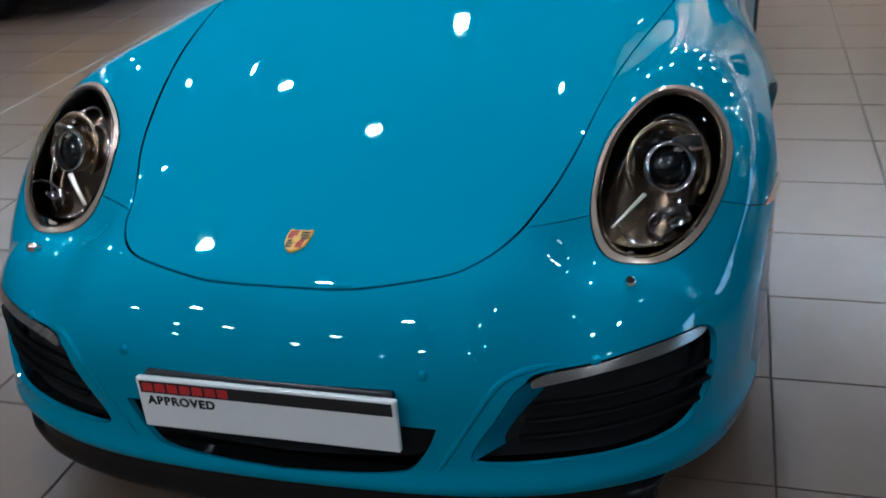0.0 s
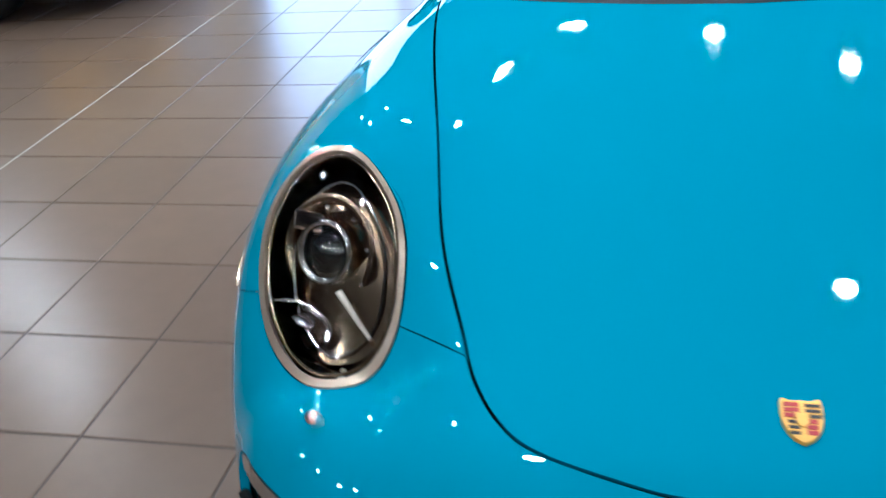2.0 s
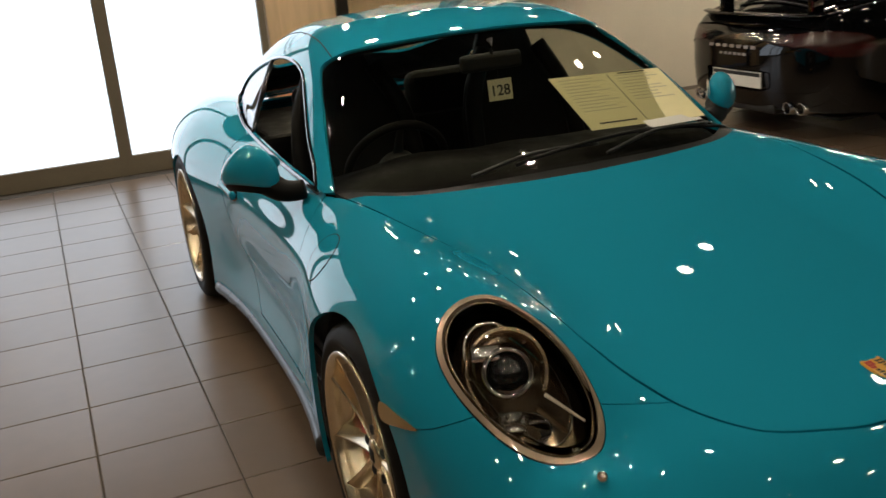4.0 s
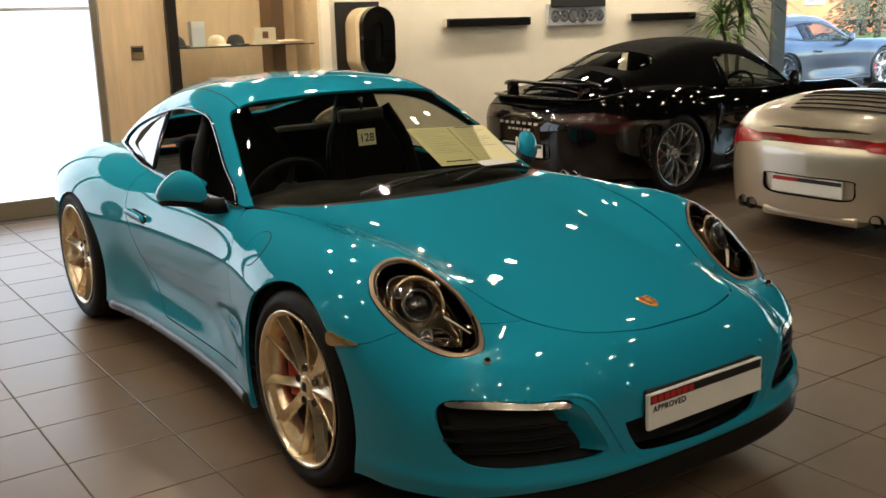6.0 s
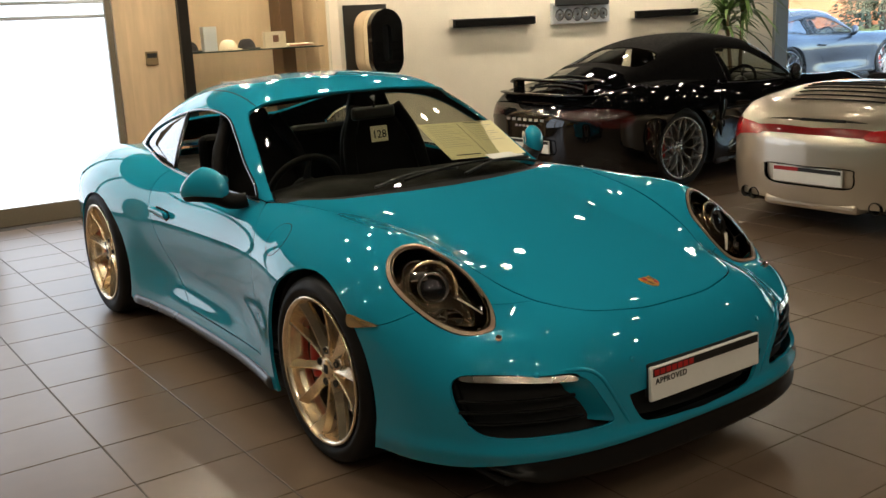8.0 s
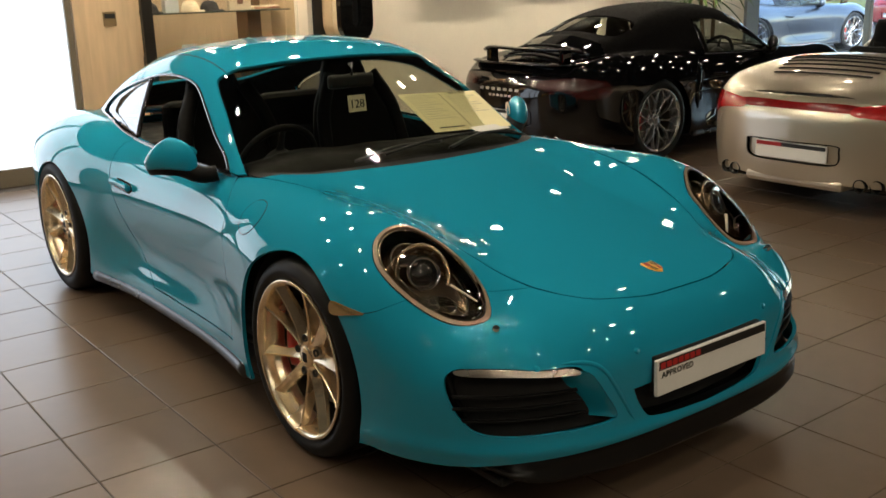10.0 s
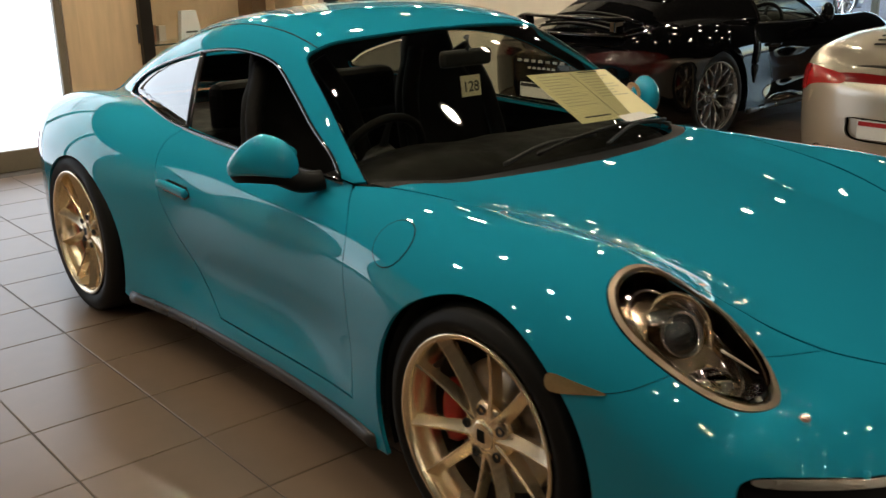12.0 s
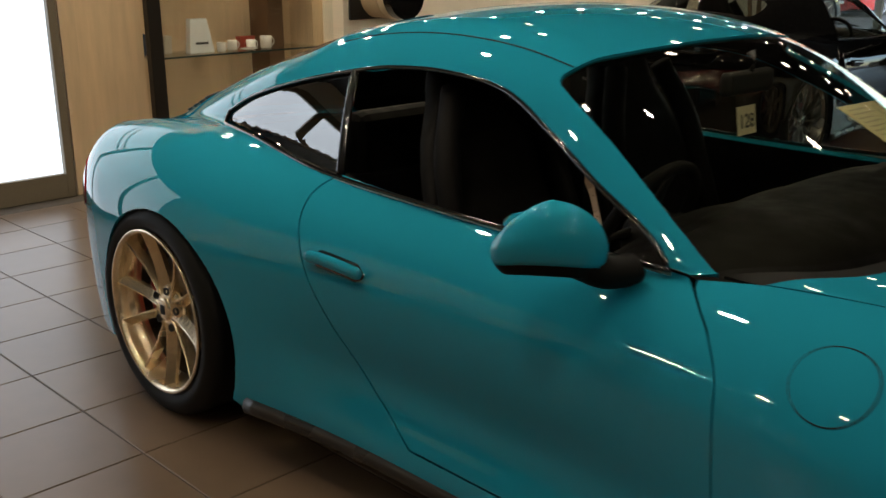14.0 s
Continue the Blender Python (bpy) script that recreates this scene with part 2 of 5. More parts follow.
hood_z = spline([-1.05, -.92, -.73, -.45, -.1, .2, .5, 1.0, 2.4, 2.8, 3.1, 3.35, 3.55], [.535, .588, .634, .694, .762, .815, .865, .88, .90, .885, .85, .80, .70])
crest_z = spline([-.95, -.75, -.55, -.35, -.15, .1, .4, .75, 1.2, 1.8, 2.2, 2.55, 2.9, 3.2, 3.5], [.44, .555, .676, .764, .800, .808, .83, .85, .862, .875, .90, .91, .885, .83, .74])
brow_z = spline([-.95, -.80, -.72, -.68, -.63, -.57, -.50, -.43, -.36, -.28, -.1, .15, .45, .8, 1.1], [0, 0, -.004, -.020, -.043, -.030, -.008, .012, .028, .037, .034, .024, .010, 0, 0])
crest_x = spline([-.8, -.5, -.2, .1, .5, 1.2, 1.8, 2.3, 2.7, 3.1, 3.5], [.60, .645, .68, .70, .715, .735, .735, .75, .74, .68, .58])
side_x = spline([-1.0, -.7, -.45, -.2, .0, .3, .55, .9, 1.3, 1.7, 2.1, 2.45, 2.8, 3.1, 3.4], [.80, .840, .874, .908, .922, .908, .872, .845, .840, .852, .902, .932, .912, .866, .80])
nose_y = spline([0, .2, .4, .6, .75, .85, .95, 1.05], [-.957, -.952, -.930, -.868, -.765, -.64, -.45, -.25])
tail_y = spline([0, .3, .6, .75, .85, .95], [3.47, 3.45, 3.36, 3.24, 3.08, 2.85])
roof_z = spline([.2, .42, .75, 1.08, 1.25, 1.5, 1.8, 2.1, 2.4, 2.7, 3.0, 3.25], [.735, .86, 1.05, 1.225, 1.272, 1.296, 1.284, 1.238, 1.16, 1.062, .95, .85])
roof_c = spline([.4, .66, 1.1, 1.5, 2.1, 2.7, 3.2], [.32, .30, .22, .18, .20, .28, .3])
glass_x = spline([.2, .74, 1.3, 1.8, 2.2, 2.5, 2.9, 3.2], [.78, .738, .715, .69, .652, .610, .51, .42])


def lower(x, y, z):
    """Below zero inside the car's lower body."""
    a = np.abs(x)
    hc, zf, xf, bz = hood_z(y), crest_z(y), crest_x(y), brow_z(y)
    v = np.clip((a - np.where(bz < 0, .38, .50)) / (xf - np.where(bz < 0, .38, .50)), 0, 1)
    u = np.clip((a - .36) / (xf - .36), 0, 1)
    h = hc - .05 * a * a + (zf - hc + .05 * xf * xf) * u * u * (3 - 2 * u) + bz * v * v * (3 - 2 * v) - 1.2 * np.maximum(a - xf, 0) ** 2 - .022 * np.exp(-((a - .54) / .07) ** 2 - ((y + .62) / .16) ** 2)
    top = z - h
    up, door = np.maximum(z - .6, 0), np.exp(-((y - 1.2) / .62) ** 4)
    wide = side_x(y) + .014 * np.exp(-((z - .40) / .20) ** 2 - ((y + .06) / .44) ** 4) - 1.5 * up * up - .034 * door * np.exp(-((z - .38) / .11) ** 2) + .012 * np.exp(-((z - .225) / .035) ** 2 - ((y + .68) / .30) ** 4) + .01 * door * np.exp(-((z - .2) / .07) ** 2) - .3 * np.maximum(.3 - z, 0) ** 2
    side = a - wide
    front = nose_y(a) - .013 * np.exp(-((z - .245) / .026) ** 2) + 1.0 * np.maximum(z - .42, 0) ** 2 + .4 * np.maximum(.3 - z, 0) ** 2 - y
    back = y - tail_y(a) + 1.2 * np.maximum(z - .6, 0) ** 2 + .5 * np.maximum(.5 - z, 0) ** 2
    f = smax(top, side, .17)
    f = smax(f, front, .14)
    return smax(f, back, .16)


def cabin(x, y, z):
    """Below zero inside the greenhouse."""
    a, u = np.abs(x), z - .85
    top = (z - roof_z(y) + roof_c(y) * a * a) * .85
    side = a - glass_x(y) + .38 * np.abs(u) + .35 * np.maximum(u, 0) ** 2
    return smax(top, side, .10)


def shell(x, y, z):
    a, b = lower(x, y, z), cabin(x, y, z)
    h = np.maximum(.03 - np.abs(a - b), 0) / .03
    return np.minimum(a, b) - h * h * .03 / 4


def gradient(f, P, e=.002):
    g = np.stack([f(*(P + d).T) - f(*(P - d).T) for d in np.eye(3) * e], 1)
    return g / (np.linalg.norm(g, axis=1)[:, None] + 1e-12)


def to_skin(f, P, C, level=0.0):
    """Moves points along the rays from C on to the skin f = level."""
    D = P - C
    D = D / np.linalg.norm(D, axis=1)[:, None]
    s = np.linspace(.04, 2.6, 100)
    lo, hi, done = np.zeros(len(P)), np.full(len(P), 2.6), np.zeros(len(P), bool)
    for k in s:
        v = f(*(C + k * D).T) - level
        new_hit = (v > 0) & ~done
        hi[new_hit] = k
        lo[new_hit] = k - (s[1] - s[0])
        done |= new_hit
    for _ in range(22):
        m = (lo + hi) / 2
        out = f(*(C + m[:, None] * D).T) - level > 0
        hi, lo = np.where(out, m, hi), np.where(out, lo, m)
    return C + hi[:, None] * D


def inside(poly, pts):
    """Which 2D points lie in a closed polygon."""
    r = np.zeros(len(pts), bool)
    x0, y0 = poly[:, 0], poly[:, 1]
    x1, y1 = np.roll(x0, -1), np.roll(y0, -1)
    for i in range(0, len(pts), 4000):
        px, py = pts[i:i + 4000, 0][:, None], pts[i:i + 4000, 1][:, None]
        c = ((y0 > py) != (y1 > py)) & (px < (x1 - x0) * (py - y0) / (y1 - y0 + 1e-15) + x0)
        r[i:i + 4000] = c.sum(1) % 2 == 1
    return r


from mathutils.geometry import delaunay_2d_cdt


def skin(f, outline, holes, C, h=.014, depth=.014, gap=.0027, level=0.0, aim=None):
    """A sheet of the skin f inside a closed 3D outline and outside the holes, meshed evenly as seen from C, with turned-in edges."""
    C = np.array(C, float)
    loops = [np.array(l, float) for l in (outline, *holes)]
    dirs = [(l - C) / np.linalg.norm(l - C, axis=1)[:, None] for l in loops]
    m = dirs[0].mean(0) if aim is None else np.array(aim, float)
    m /= np.linalg.norm(m)
    e1 = np.cross(m, (0, 1, 0) if abs(m[1]) < .8 else (0, 0, 1))
    e1 /= np.linalg.norm(e1)
    e2 = np.cross(m, e1)
    flat = [np.stack([d @ e1, d @ e2], 1) * (2 / (1 + d @ m))[:, None] for d in dirs]
    step = h / np.linalg.norm(loops[0] - C, axis=1).mean()
    lo, hi = flat[0].min(0), flat[0].max(0)
    gx, gy = np.meshgrid(np.arange(lo[0], hi[0], step), np.arange(lo[1], hi[1], step * .866))
    gx = gx + (np.arange(gx.shape[0]) % 2)[:, None] * step / 2
    pts = np.stack([gx.ravel(), gy.ravel()], 1)
    keep = inside(flat[0], pts)
    for q in flat[1:]:
        keep &= ~inside(q, pts)
    pts = pts[keep]
    edge = np.vstack(flat)
    near = np.concatenate([(((pts[i:i + 2000, None, :] - edge[None]) ** 2).sum(2)).min(1) for i in range(0, len(pts), 2000)]) if len(pts) else np.zeros(0)
    pts = pts[near > (step * .55) ** 2]
    coords, edges = [Vector(p) for p in np.vstack([edge, pts])], []
    k = 0
    for q in flat:
        n = len(q)
        edges += [(k + i, k + (i + 1) % n) for i in range(n)]
        k += n
    vs, _, fs, *_ = delaunay_2d_cdt(coords, edges, [], 0, 1e-6, False)
    vs, fs = np.array([tuple(v) for v in vs]), np.array([tuple(t) for t in fs if len(t) == 3])
    mid = vs[fs].mean(1)
    keep = inside(flat[0], mid)
    for q in flat[1:]:
        keep &= ~inside(q, mid)
    fs = fs[keep]
    used, inv = np.unique(fs, return_inverse=True)
    vs, fs = vs[used], inv.reshape(fs.shape)
    r2 = (vs ** 2).sum(1)[:, None]
    D = ((4 - r2) * m + 4 * vs[:, :1] * e1 + 4 * vs[:, 1:] * e2) / (4 + r2)
    P = to_skin(f, C + D, C, level)
    N = gradient(f, P)
    a, b, c = P[fs[:, 0]], P[fs[:, 1]], P[fs[:, 2]]
    if (np.cross(b - a, c - a) * N[fs[:, 0]]).sum() < 0:
        fs = fs[:, ::-1]
    E = np.vstack([fs[:, [0, 1]], fs[:, [1, 2]], fs[:, [2, 0]]])
    key = np.sort(E, 1)
    _, first, count = np.unique(key, axis=0, return_index=True, return_counts=True)
    B = E[first[count == 1]]
    tan = np.zeros_like(P)
    d = P[B[:, 1]] - P[B[:, 0]]
    d /= np.linalg.norm(d, axis=1)[:, None] + 1e-12
    np.add.at(tan, B[:, 0], d)
    np.add.at(tan, B[:, 1], d)
    bi = np.unique(B)
    t = tan[bi] / (np.linalg.norm(tan[bi], axis=1)[:, None] + 1e-9)
    inward = np.cross(N[bi], t)
    P[bi] += inward * gap
    if depth:
        n, nb = len(P), len(bi)
        back = np.full(n, -1)
        back[bi] = np.arange(nb)
        rim = n + back
        P2 = np.vstack([P, P[bi] - N[bi] * .0005, P[bi] - N[bi] * depth + inward * .002])
        N2 = np.vstack([N, -inward, -inward])
        quads = [(rim[i], rim[i] + nb, rim[j] + nb, rim[j]) for i, j in B]
        faces = [tuple(x) for x in fs] + quads
        return P2, faces, N2
    return P, [tuple(x) for x in fs], N


def sheet(data, flip=False):
    """A mesh with exact normals from skin(); flip mirrors it to the other side."""
    P, F, N = data
    if flip:
        P, N, F = P * (-1, 1, 1), N * (-1, 1, 1), [f[::-1] for f in F]
    me = bpy.data.meshes.new("sheet")
    me.from_pydata([tuple(v) for v in P.tolist()], [], [tuple(int(i) for i in f) for f in F])
    me.polygons.foreach_set("use_smooth", [True] * len(me.polygons))
    me.update()
    me.normals_split_custom_set_from_vertices([tuple(v) for v in N.tolist()])
    return me


def fit_skin(f, pts, turns=8):
    """Closest places of points on the skin f."""
    P = np.array(pts, float)
    for _ in range(turns):
        e = .002
        g = np.stack([(f(*(P + d).T) - f(*(P - d).T)) / (2 * e) for d in np.eye(3) * e], 1)
        P = P - (f(*P.T) / ((g ** 2).sum(1) + 1e-9))[:, None] * g
    return P


def slide(f, pts, axis, lo, hi):
    """Moves points along one axis on to the skin f."""
    P = np.array(pts, float)
    a, b = np.full(len(P), lo), np.full(len(P), hi)
    for _ in range(40):
        P[:, axis] = (a + b) / 2
        out = f(*P.T) > 0
        b, a = np.where(out, P[:, axis], b), np.where(out, a, P[:, axis])
    return P


def mirrored(half):
    """A half outline from the centre line outwards, made whole."""
    h = np.array(half)
    return np.vstack([h, (h * (-1, 1, 1))[::-1][(0 if abs(h[-1][0]) > 1e-4 else 1):(None if abs(h[0][0]) > 1e-4 else -1)]])


# lines of the body on the left half, from the nose backwards
HOOD_EDGE = smooth_line([(0, -.850, .60), (.12, -.847, .60), (.20, -.834, .605), (.316, -.797, .614), (.372, -.752, .623), (.42, -.672, .639), (.457, -.575, .665),
                         (.515, -.385, .72), (.578, -.12, .78), (.65, .26, .822), (.69, .57, .838)], .01)
COWL = smooth_line([(.69, .57, .838), (.53, .455, .845), (.26, .388, .852), (0, .366, .854)], .012)
SCREEN_BASE = smooth_line([(.70, .655, .84), (.53, .503, .848), (.26, .438, .856), (0, .418, .858)], .012)
SCREEN_SIDE = smooth_line([(.70, .655, .84), (.665, .80, .937), (.62, .96, 1.04), (.575, 1.12, 1.13), (.545, 1.165, 1.155), (.49, 1.142, 1.182), (.25, 1.088, 1.214), (0, 1.068, 1.222)], .012)
SEAM = smooth_line([(.433, -.638, .648), (.548, -.560, .634), (.66, -.53, .66), (.79, -.47, .62), (.84, -.388, .586), (.868, -.257, .588), (.885, -.12, .55)], .01)
DOOR_FRONT = smooth_line([(.727, .70, .836), (.766, .652, .793), (.805, .604, .752), (.851, .558, .68), (.862, .542, .505), (.855, .535, .33), (.868, .53, .255)], .012)
DOOR_FOOT = smooth_line([(.868, .53, .255), (.85, 1.0, .25), (.86, 1.38, .258)], .02)
DOOR_REAR = smooth_line([(.86, 1.38, .258), (.81, 1.48, .317), (.80, 1.55, .37), (.836, 1.659, .504), (.85, 1.733, .605), (.842, 1.782, .695), (.80, 1.82, .765), (.752, 1.826, .823), (.69, 1.80, .866)], .012)
BELT = smooth_line([(.69, 1.80, .866), (.698, 1.70, .862), (.711, 1.436, .853), (.724, 1.155, .846), (.732, .80, .842), (.727, .70, .836)], .02)
WINDOWS = np.vstack([smooth_line([(.737, .742, .838), (.728, 1.155, .838), (.715, 1.436, .845), (.70, 1.80, .858), (.69, 1.98, .872), (.65, 2.25, .893), (.60, 2.485, .915), (.575, 2.515, .935)], .015),
                     smooth_line([(.57, 2.51, .952), (.559, 2.39, 1.007), (.556, 2.18, 1.066), (.555, 1.91, 1.12), (.553, 1.73, 1.143), (.563, 1.511, 1.147), (.585, 1.304, 1.122),
                                  (.632, 1.125, 1.048), (.677, .964, .967), (.706, .816, .895), (.73, .752, .852)], .015)])
LAMP = [(0.547, -0.491), (0.563, -0.420), (0.593, -0.370), (0.647, -0.320), (0.710, -0.295), (0.770, -0.306), (0.806, -0.364), (0.802, -0.453), (0.766, -0.551), (0.710, -0.616), (0.649, -0.646), (0.586, -0.627), (0.550, -0.573)]


LAMP_EYE = (.59, -.23, .40)


def lamp_line(k=1.0):
    p = smooth_line(LAMP, .01, True)
    c = p.mean(0)
    p = c + (p - c) * k
    return slide(lower, np.column_stack([p, np.zeros(len(p))]), 2, .3, 1.0)


def arch(yc, zc, r, n=110):
    a = np.linspace(0, 2 * math.pi, n, endpoint=False)
    return slide(lower, np.column_stack([np.full(n, .9), yc + r * np.cos(a), zc + r * np.sin(a)]), 0, .3, 1.2)


SIDE_INTAKE = [(.478, -.9, .464), (.50, -.885, .478), (.62, -.83, .487), (.74, -.735, .490), (.776, -.69, .482), (.796, -.67, .455), (.797, -.685, .40), (.779, -.715, .345), (.745, -.76, .306),
               (.66, -.84, .297), (.54, -.89, .297), (.45, -.92, .297), (.402, -.93, .299), (.380, -.934, .306), (.378, -.934, .320), (.393, -.932, .350), (.418, -.926, .388), (.443, -.915, .430), (.458, -.905, .452)]
MID_INTAKE = [(.318, -.95, .378), (.300, -.955, .335), (.268, -.957, .290), (.235, -.958, .278), (.15, -.962, .270), (0, -.97, .266)]
PILLAR = [(.478, -.9, .464), (.458, -.905, .452), (.443, -.915, .430), (.418, -.926, .388), (.393, -.932, .350), (.378, -.934, .320), (.380, -.934, .306)]
CREASE = [(.56, -.86, .496), (.50, -.88, .490), (.452, -.90, .480), (.420, -.915, .458), (.388, -.93, .410), (.350, -.94, .345), (.318, -.945, .290), (.300, -.947, .262)]


def flap_ring(r, n):
    """A round line on the left fender's shoulder."""
    c = slide(lower, [(.8, .362, .752)], 0, .3, 1.2)
    g = gradient(lower, c)[0]
    g = g / np.linalg.norm(g)
    e1 = np.array((0, 1, 0)) - g * g[1]
    e1 /= np.linalg.norm(e1)
    e2 = np.cross(g, e1)
    a = np.linspace(0, 2 * math.pi, n, endpoint=False)[:, None]
    return fit_skin(lower, c + r * (np.cos(a) * e1 + np.sin(a) * e2))


def body_sheets(h, soft=False, bare=False):
    """All sheets of the body, meshed at about h metres; soft: a convertible with a closed hood and small rear glass; bare: an open one."""
    hood_edge, cowl, seam = (fit_skin(shell, c) for c in (HOOD_EDGE, COWL, SEAM))
    base, pillar, dfront, dfoot, drear, belt, glass = (fit_skin(shell, c) for c in (SCREEN_BASE, SCREEN_SIDE, DOOR_FRONT, DOOR_FOOT, DOOR_REAR, BELT, WINDOWS))
    flip = np.array((-1, 1, 1))
    lamp, front_arch, rear_arch = lamp_line(), arch(-.005, .325, .38), arch(2.43, .318, .374)
    cut = int(np.argmin(np.linalg.norm(hood_edge - (.433, -.638, .648), axis=1)))
    intake = smooth_line(SIDE_INTAKE, .01, True)
    intake = fit_skin(lower, intake)
    mid = fit_skin(lower, mirrored(smooth_line(MID_INTAKE[::-1], .012)))
    out = {}
    out["hood"] = skin(lower, mirrored(np.vstack([hood_edge, cowl[1:]])), [], (0, -.1, .35), h, gap=.0040)
    low = smooth_line([(.885, -.08, .5), (.885, -.05, .3), (.895, -.28, .175), (.88, -.42, .178), (.82, -.66, .190), (.70, -.81, .212), (.5, -.905, .226), (.25, -.95, .234), (0, -.957, .236)], .015)
    nose = np.vstack([hood_edge[:cut + 1], seam[1:], low])
    out["front_bumper"] = skin(lower, mirrored(nose), [lamp, lamp * flip, front_arch, front_arch * flip, intake, intake * flip, mid], (0, -.2, .40), h * .9, gap=.0010)
    foot = smooth_line([(.868, .53, .255), (.862, .50, .16), (.87, .36, .16), (.89, .2, .2), (.89, 0, .3), (.885, -.12, .55)], .015)
    fender = np.vstack([hood_edge[cut:], dfront, foot[1:-1], seam[::-1][:-1]])
    out["front_fender"] = skin(lower, fender, [lamp, front_arch], (0, -.05, .30), h, gap=.0010)
    out["door"] = skin(lower, np.vstack([dfront, dfoot[1:], drear[1:], belt[1:-1]]), [], (0, 1.15, .5), h)
    sill = smooth_line([(.868, .53, .255), (.86, .50, .155), (.85, 1.2, .155), (.87, 1.95, .155), (.9, 2.2, .25), (.9, 2.5, .3), (.9, 2.745, .44)], .02)
    rear_seam = smooth_line([(.9, 2.745, .44), (.895, 2.82, .52), (.86, 2.97, .62), (.80, 3.10, .69), (.62, 3.30, .75), (.3, 3.40, .78), (0, 3.43, .785)], .015)
    half = np.vstack([base[::-1], belt[::-1], drear[::-1][1:], dfoot[::-1][1:], sill[1:], rear_seam[1:]])
    back = fit_skin(shell, mirrored(smooth_line([(0, 2.02, 1.25), (.25, 2.035, 1.23), (.43, 2.10, 1.17), (.455, 2.25, 1.10), (.41, 2.55, 1.02), (.33, 2.76, .98), (.2, 2.80, 1.0), (0, 2.81, 1.01)], .02)))
    holes = [glass, glass * flip]
    if soft:
        back = fit_skin(shell, mirrored(smooth_line([(0, 2.27, 1.18), (.36, 2.29, 1.13), (.45, 2.35, 1.08), (.45, 2.55, 1.02), (.34, 2.62, 1.02), (0, 2.64, 1.04)], .02)))
        cutg = glass[(glass[:, 1] - 1.66) - (glass[:, 2] - .858) * .1 < 0]
        holes = [cutg, cutg * flip]
    screen_in = np.vstack([base[::-1] + np.array((0, -.02, -.01)), pillar[1:-1]])
    screen_hole = mirrored(np.vstack([[(0, .39, .84)], screen_in, [pillar[-1]]]))
    if bare:
        pit = fit_skin(lower, mirrored(smooth_line([(0, .50, .85), (.30, .53, .85), (.56, .64, .845), (.64, .80, .84), (.655, 1.3, .845), (.64, 1.9, .86), (.56, 2.02, .87), (0, 2.06, .89)], .02)))
        out["body_shell"] = skin(lower, mirrored(half), [pit, rear_arch, rear_arch * flip], (0, 1.75, .45), h * 1.25, aim=(0, 0, 1))
    else:
        out["body_shell"] = skin(shell, mirrored(half), [screen_hole, *holes, back, rear_arch, rear_arch * flip], (0, 1.75, .62), h * 1.25, aim=(0, 0, 1))
    low = smooth_line([(.9, 2.745, .44), (.9, 2.70, .30), (.885, 2.80, .19), (.83, 3.08, .19), (.62, 3.34, .20), (.3, 3.44, .205), (0, 3.46, .205)], .015)
    mouth = fit_skin(lower, mirrored(smooth_line([(0, 3.46, .47), (.30, 3.44, .47), (.335, 3.43, .44), (.30, 3.43, .345), (0, 3.45, .335)], .015)))
    out["rear_bumper"] = skin(lower, mirrored(np.vstack([rear_seam[::-1], low[1:]])), [mouth, rear_arch, rear_arch * flip], (0, 2.75, .45), h * 1.2)
    out["windscreen"] = skin(cabin, mirrored(np.vstack([base[::-1], pillar[1:]])), [], (0, 1.6, .6), h * 1.6, .004, .003, -.004)
    out["rear_window"] = skin(shell, back, [], (0, 1.75, .62), h * 1.6, .004, .004, -.004)
    div0, div1 = np.array((.695, 1.80, .858)), np.array((.556, 1.885, 1.122))
    tt = np.linspace(0, 1, 20)[:, None]
    div = fit_skin(cabin, div0 + tt * (div1 - div0))
    side_of = (glass[:, 1] - 1.80) - (glass[:, 2] - .858) * .32
    i0 = int(np.argmax(side_of > 0))
    i1 = len(glass) - 1 - int(np.argmax(side_of[::-1] > 0))
    out["quarter_window"] = skin(shell, np.vstack([div[::-1], glass[i0:i1 + 1]]), [], (0, 1.75, .62), h * 1.6, .004, .012, -.004)
    out["door_window"] = skin(shell, np.vstack([div, glass[i1 + 1:], glass[:i0]]), [], (0, 1.75, .62), h * 1.6, .004, .004, -.004)
    out["cowl_panel"] = skin(shell, mirrored(np.vstack([cowl[::-1], base + np.array((0, .006, .004))])), [], (0, -.1, .3), h * 1.3, .01, .001, -.006)
    lamp_in = lamp_line(.985)
    out["lamp_cover"] = skin(lower, lamp_line(.915), [], LAMP_EYE, h, 0, 0, .002)
    out["lamp_bowl"] = skin(lower, lamp_line(.915), [], LAMP_EYE, h, -.052, 0, -.06)
    out["lamp_bezel"] = skin(lower, lamp_in, [lamp_line(.91)], LAMP_EYE, h * .8, .012, 0, .003)
    out["side_marker"] = skin(lower, fit_skin(lower, smooth_line([(.872, -.258, .603), (.85, -.33, .596), (.838, -.392, .584), (.85, -.34, .573), (.874, -.262, .566)], .006, True)), [], (0, -.05, .3), .008, .006, .001, .004)
    flap = flap_ring(.072, 60)
    out["fuel_flap"] = skin(lower, flap, [], (0, -.05, .30), .012, .004, .0, .0012)
    out["daylight_lamp"] = skin(lower, fit_skin(lower, smooth_line([(.487, -.9, .458), (.505, -.885, .474), (.62, -.83, .484), (.74, -.735, .488), (.774, -.69, .480), (.770, -.695, .468), (.735, -.745, .467), (.62, -.83, .461), (.51, -.888, .455)], .008, True)),
                                [], (0, -.2, .40), .01, .02, 0, .001)
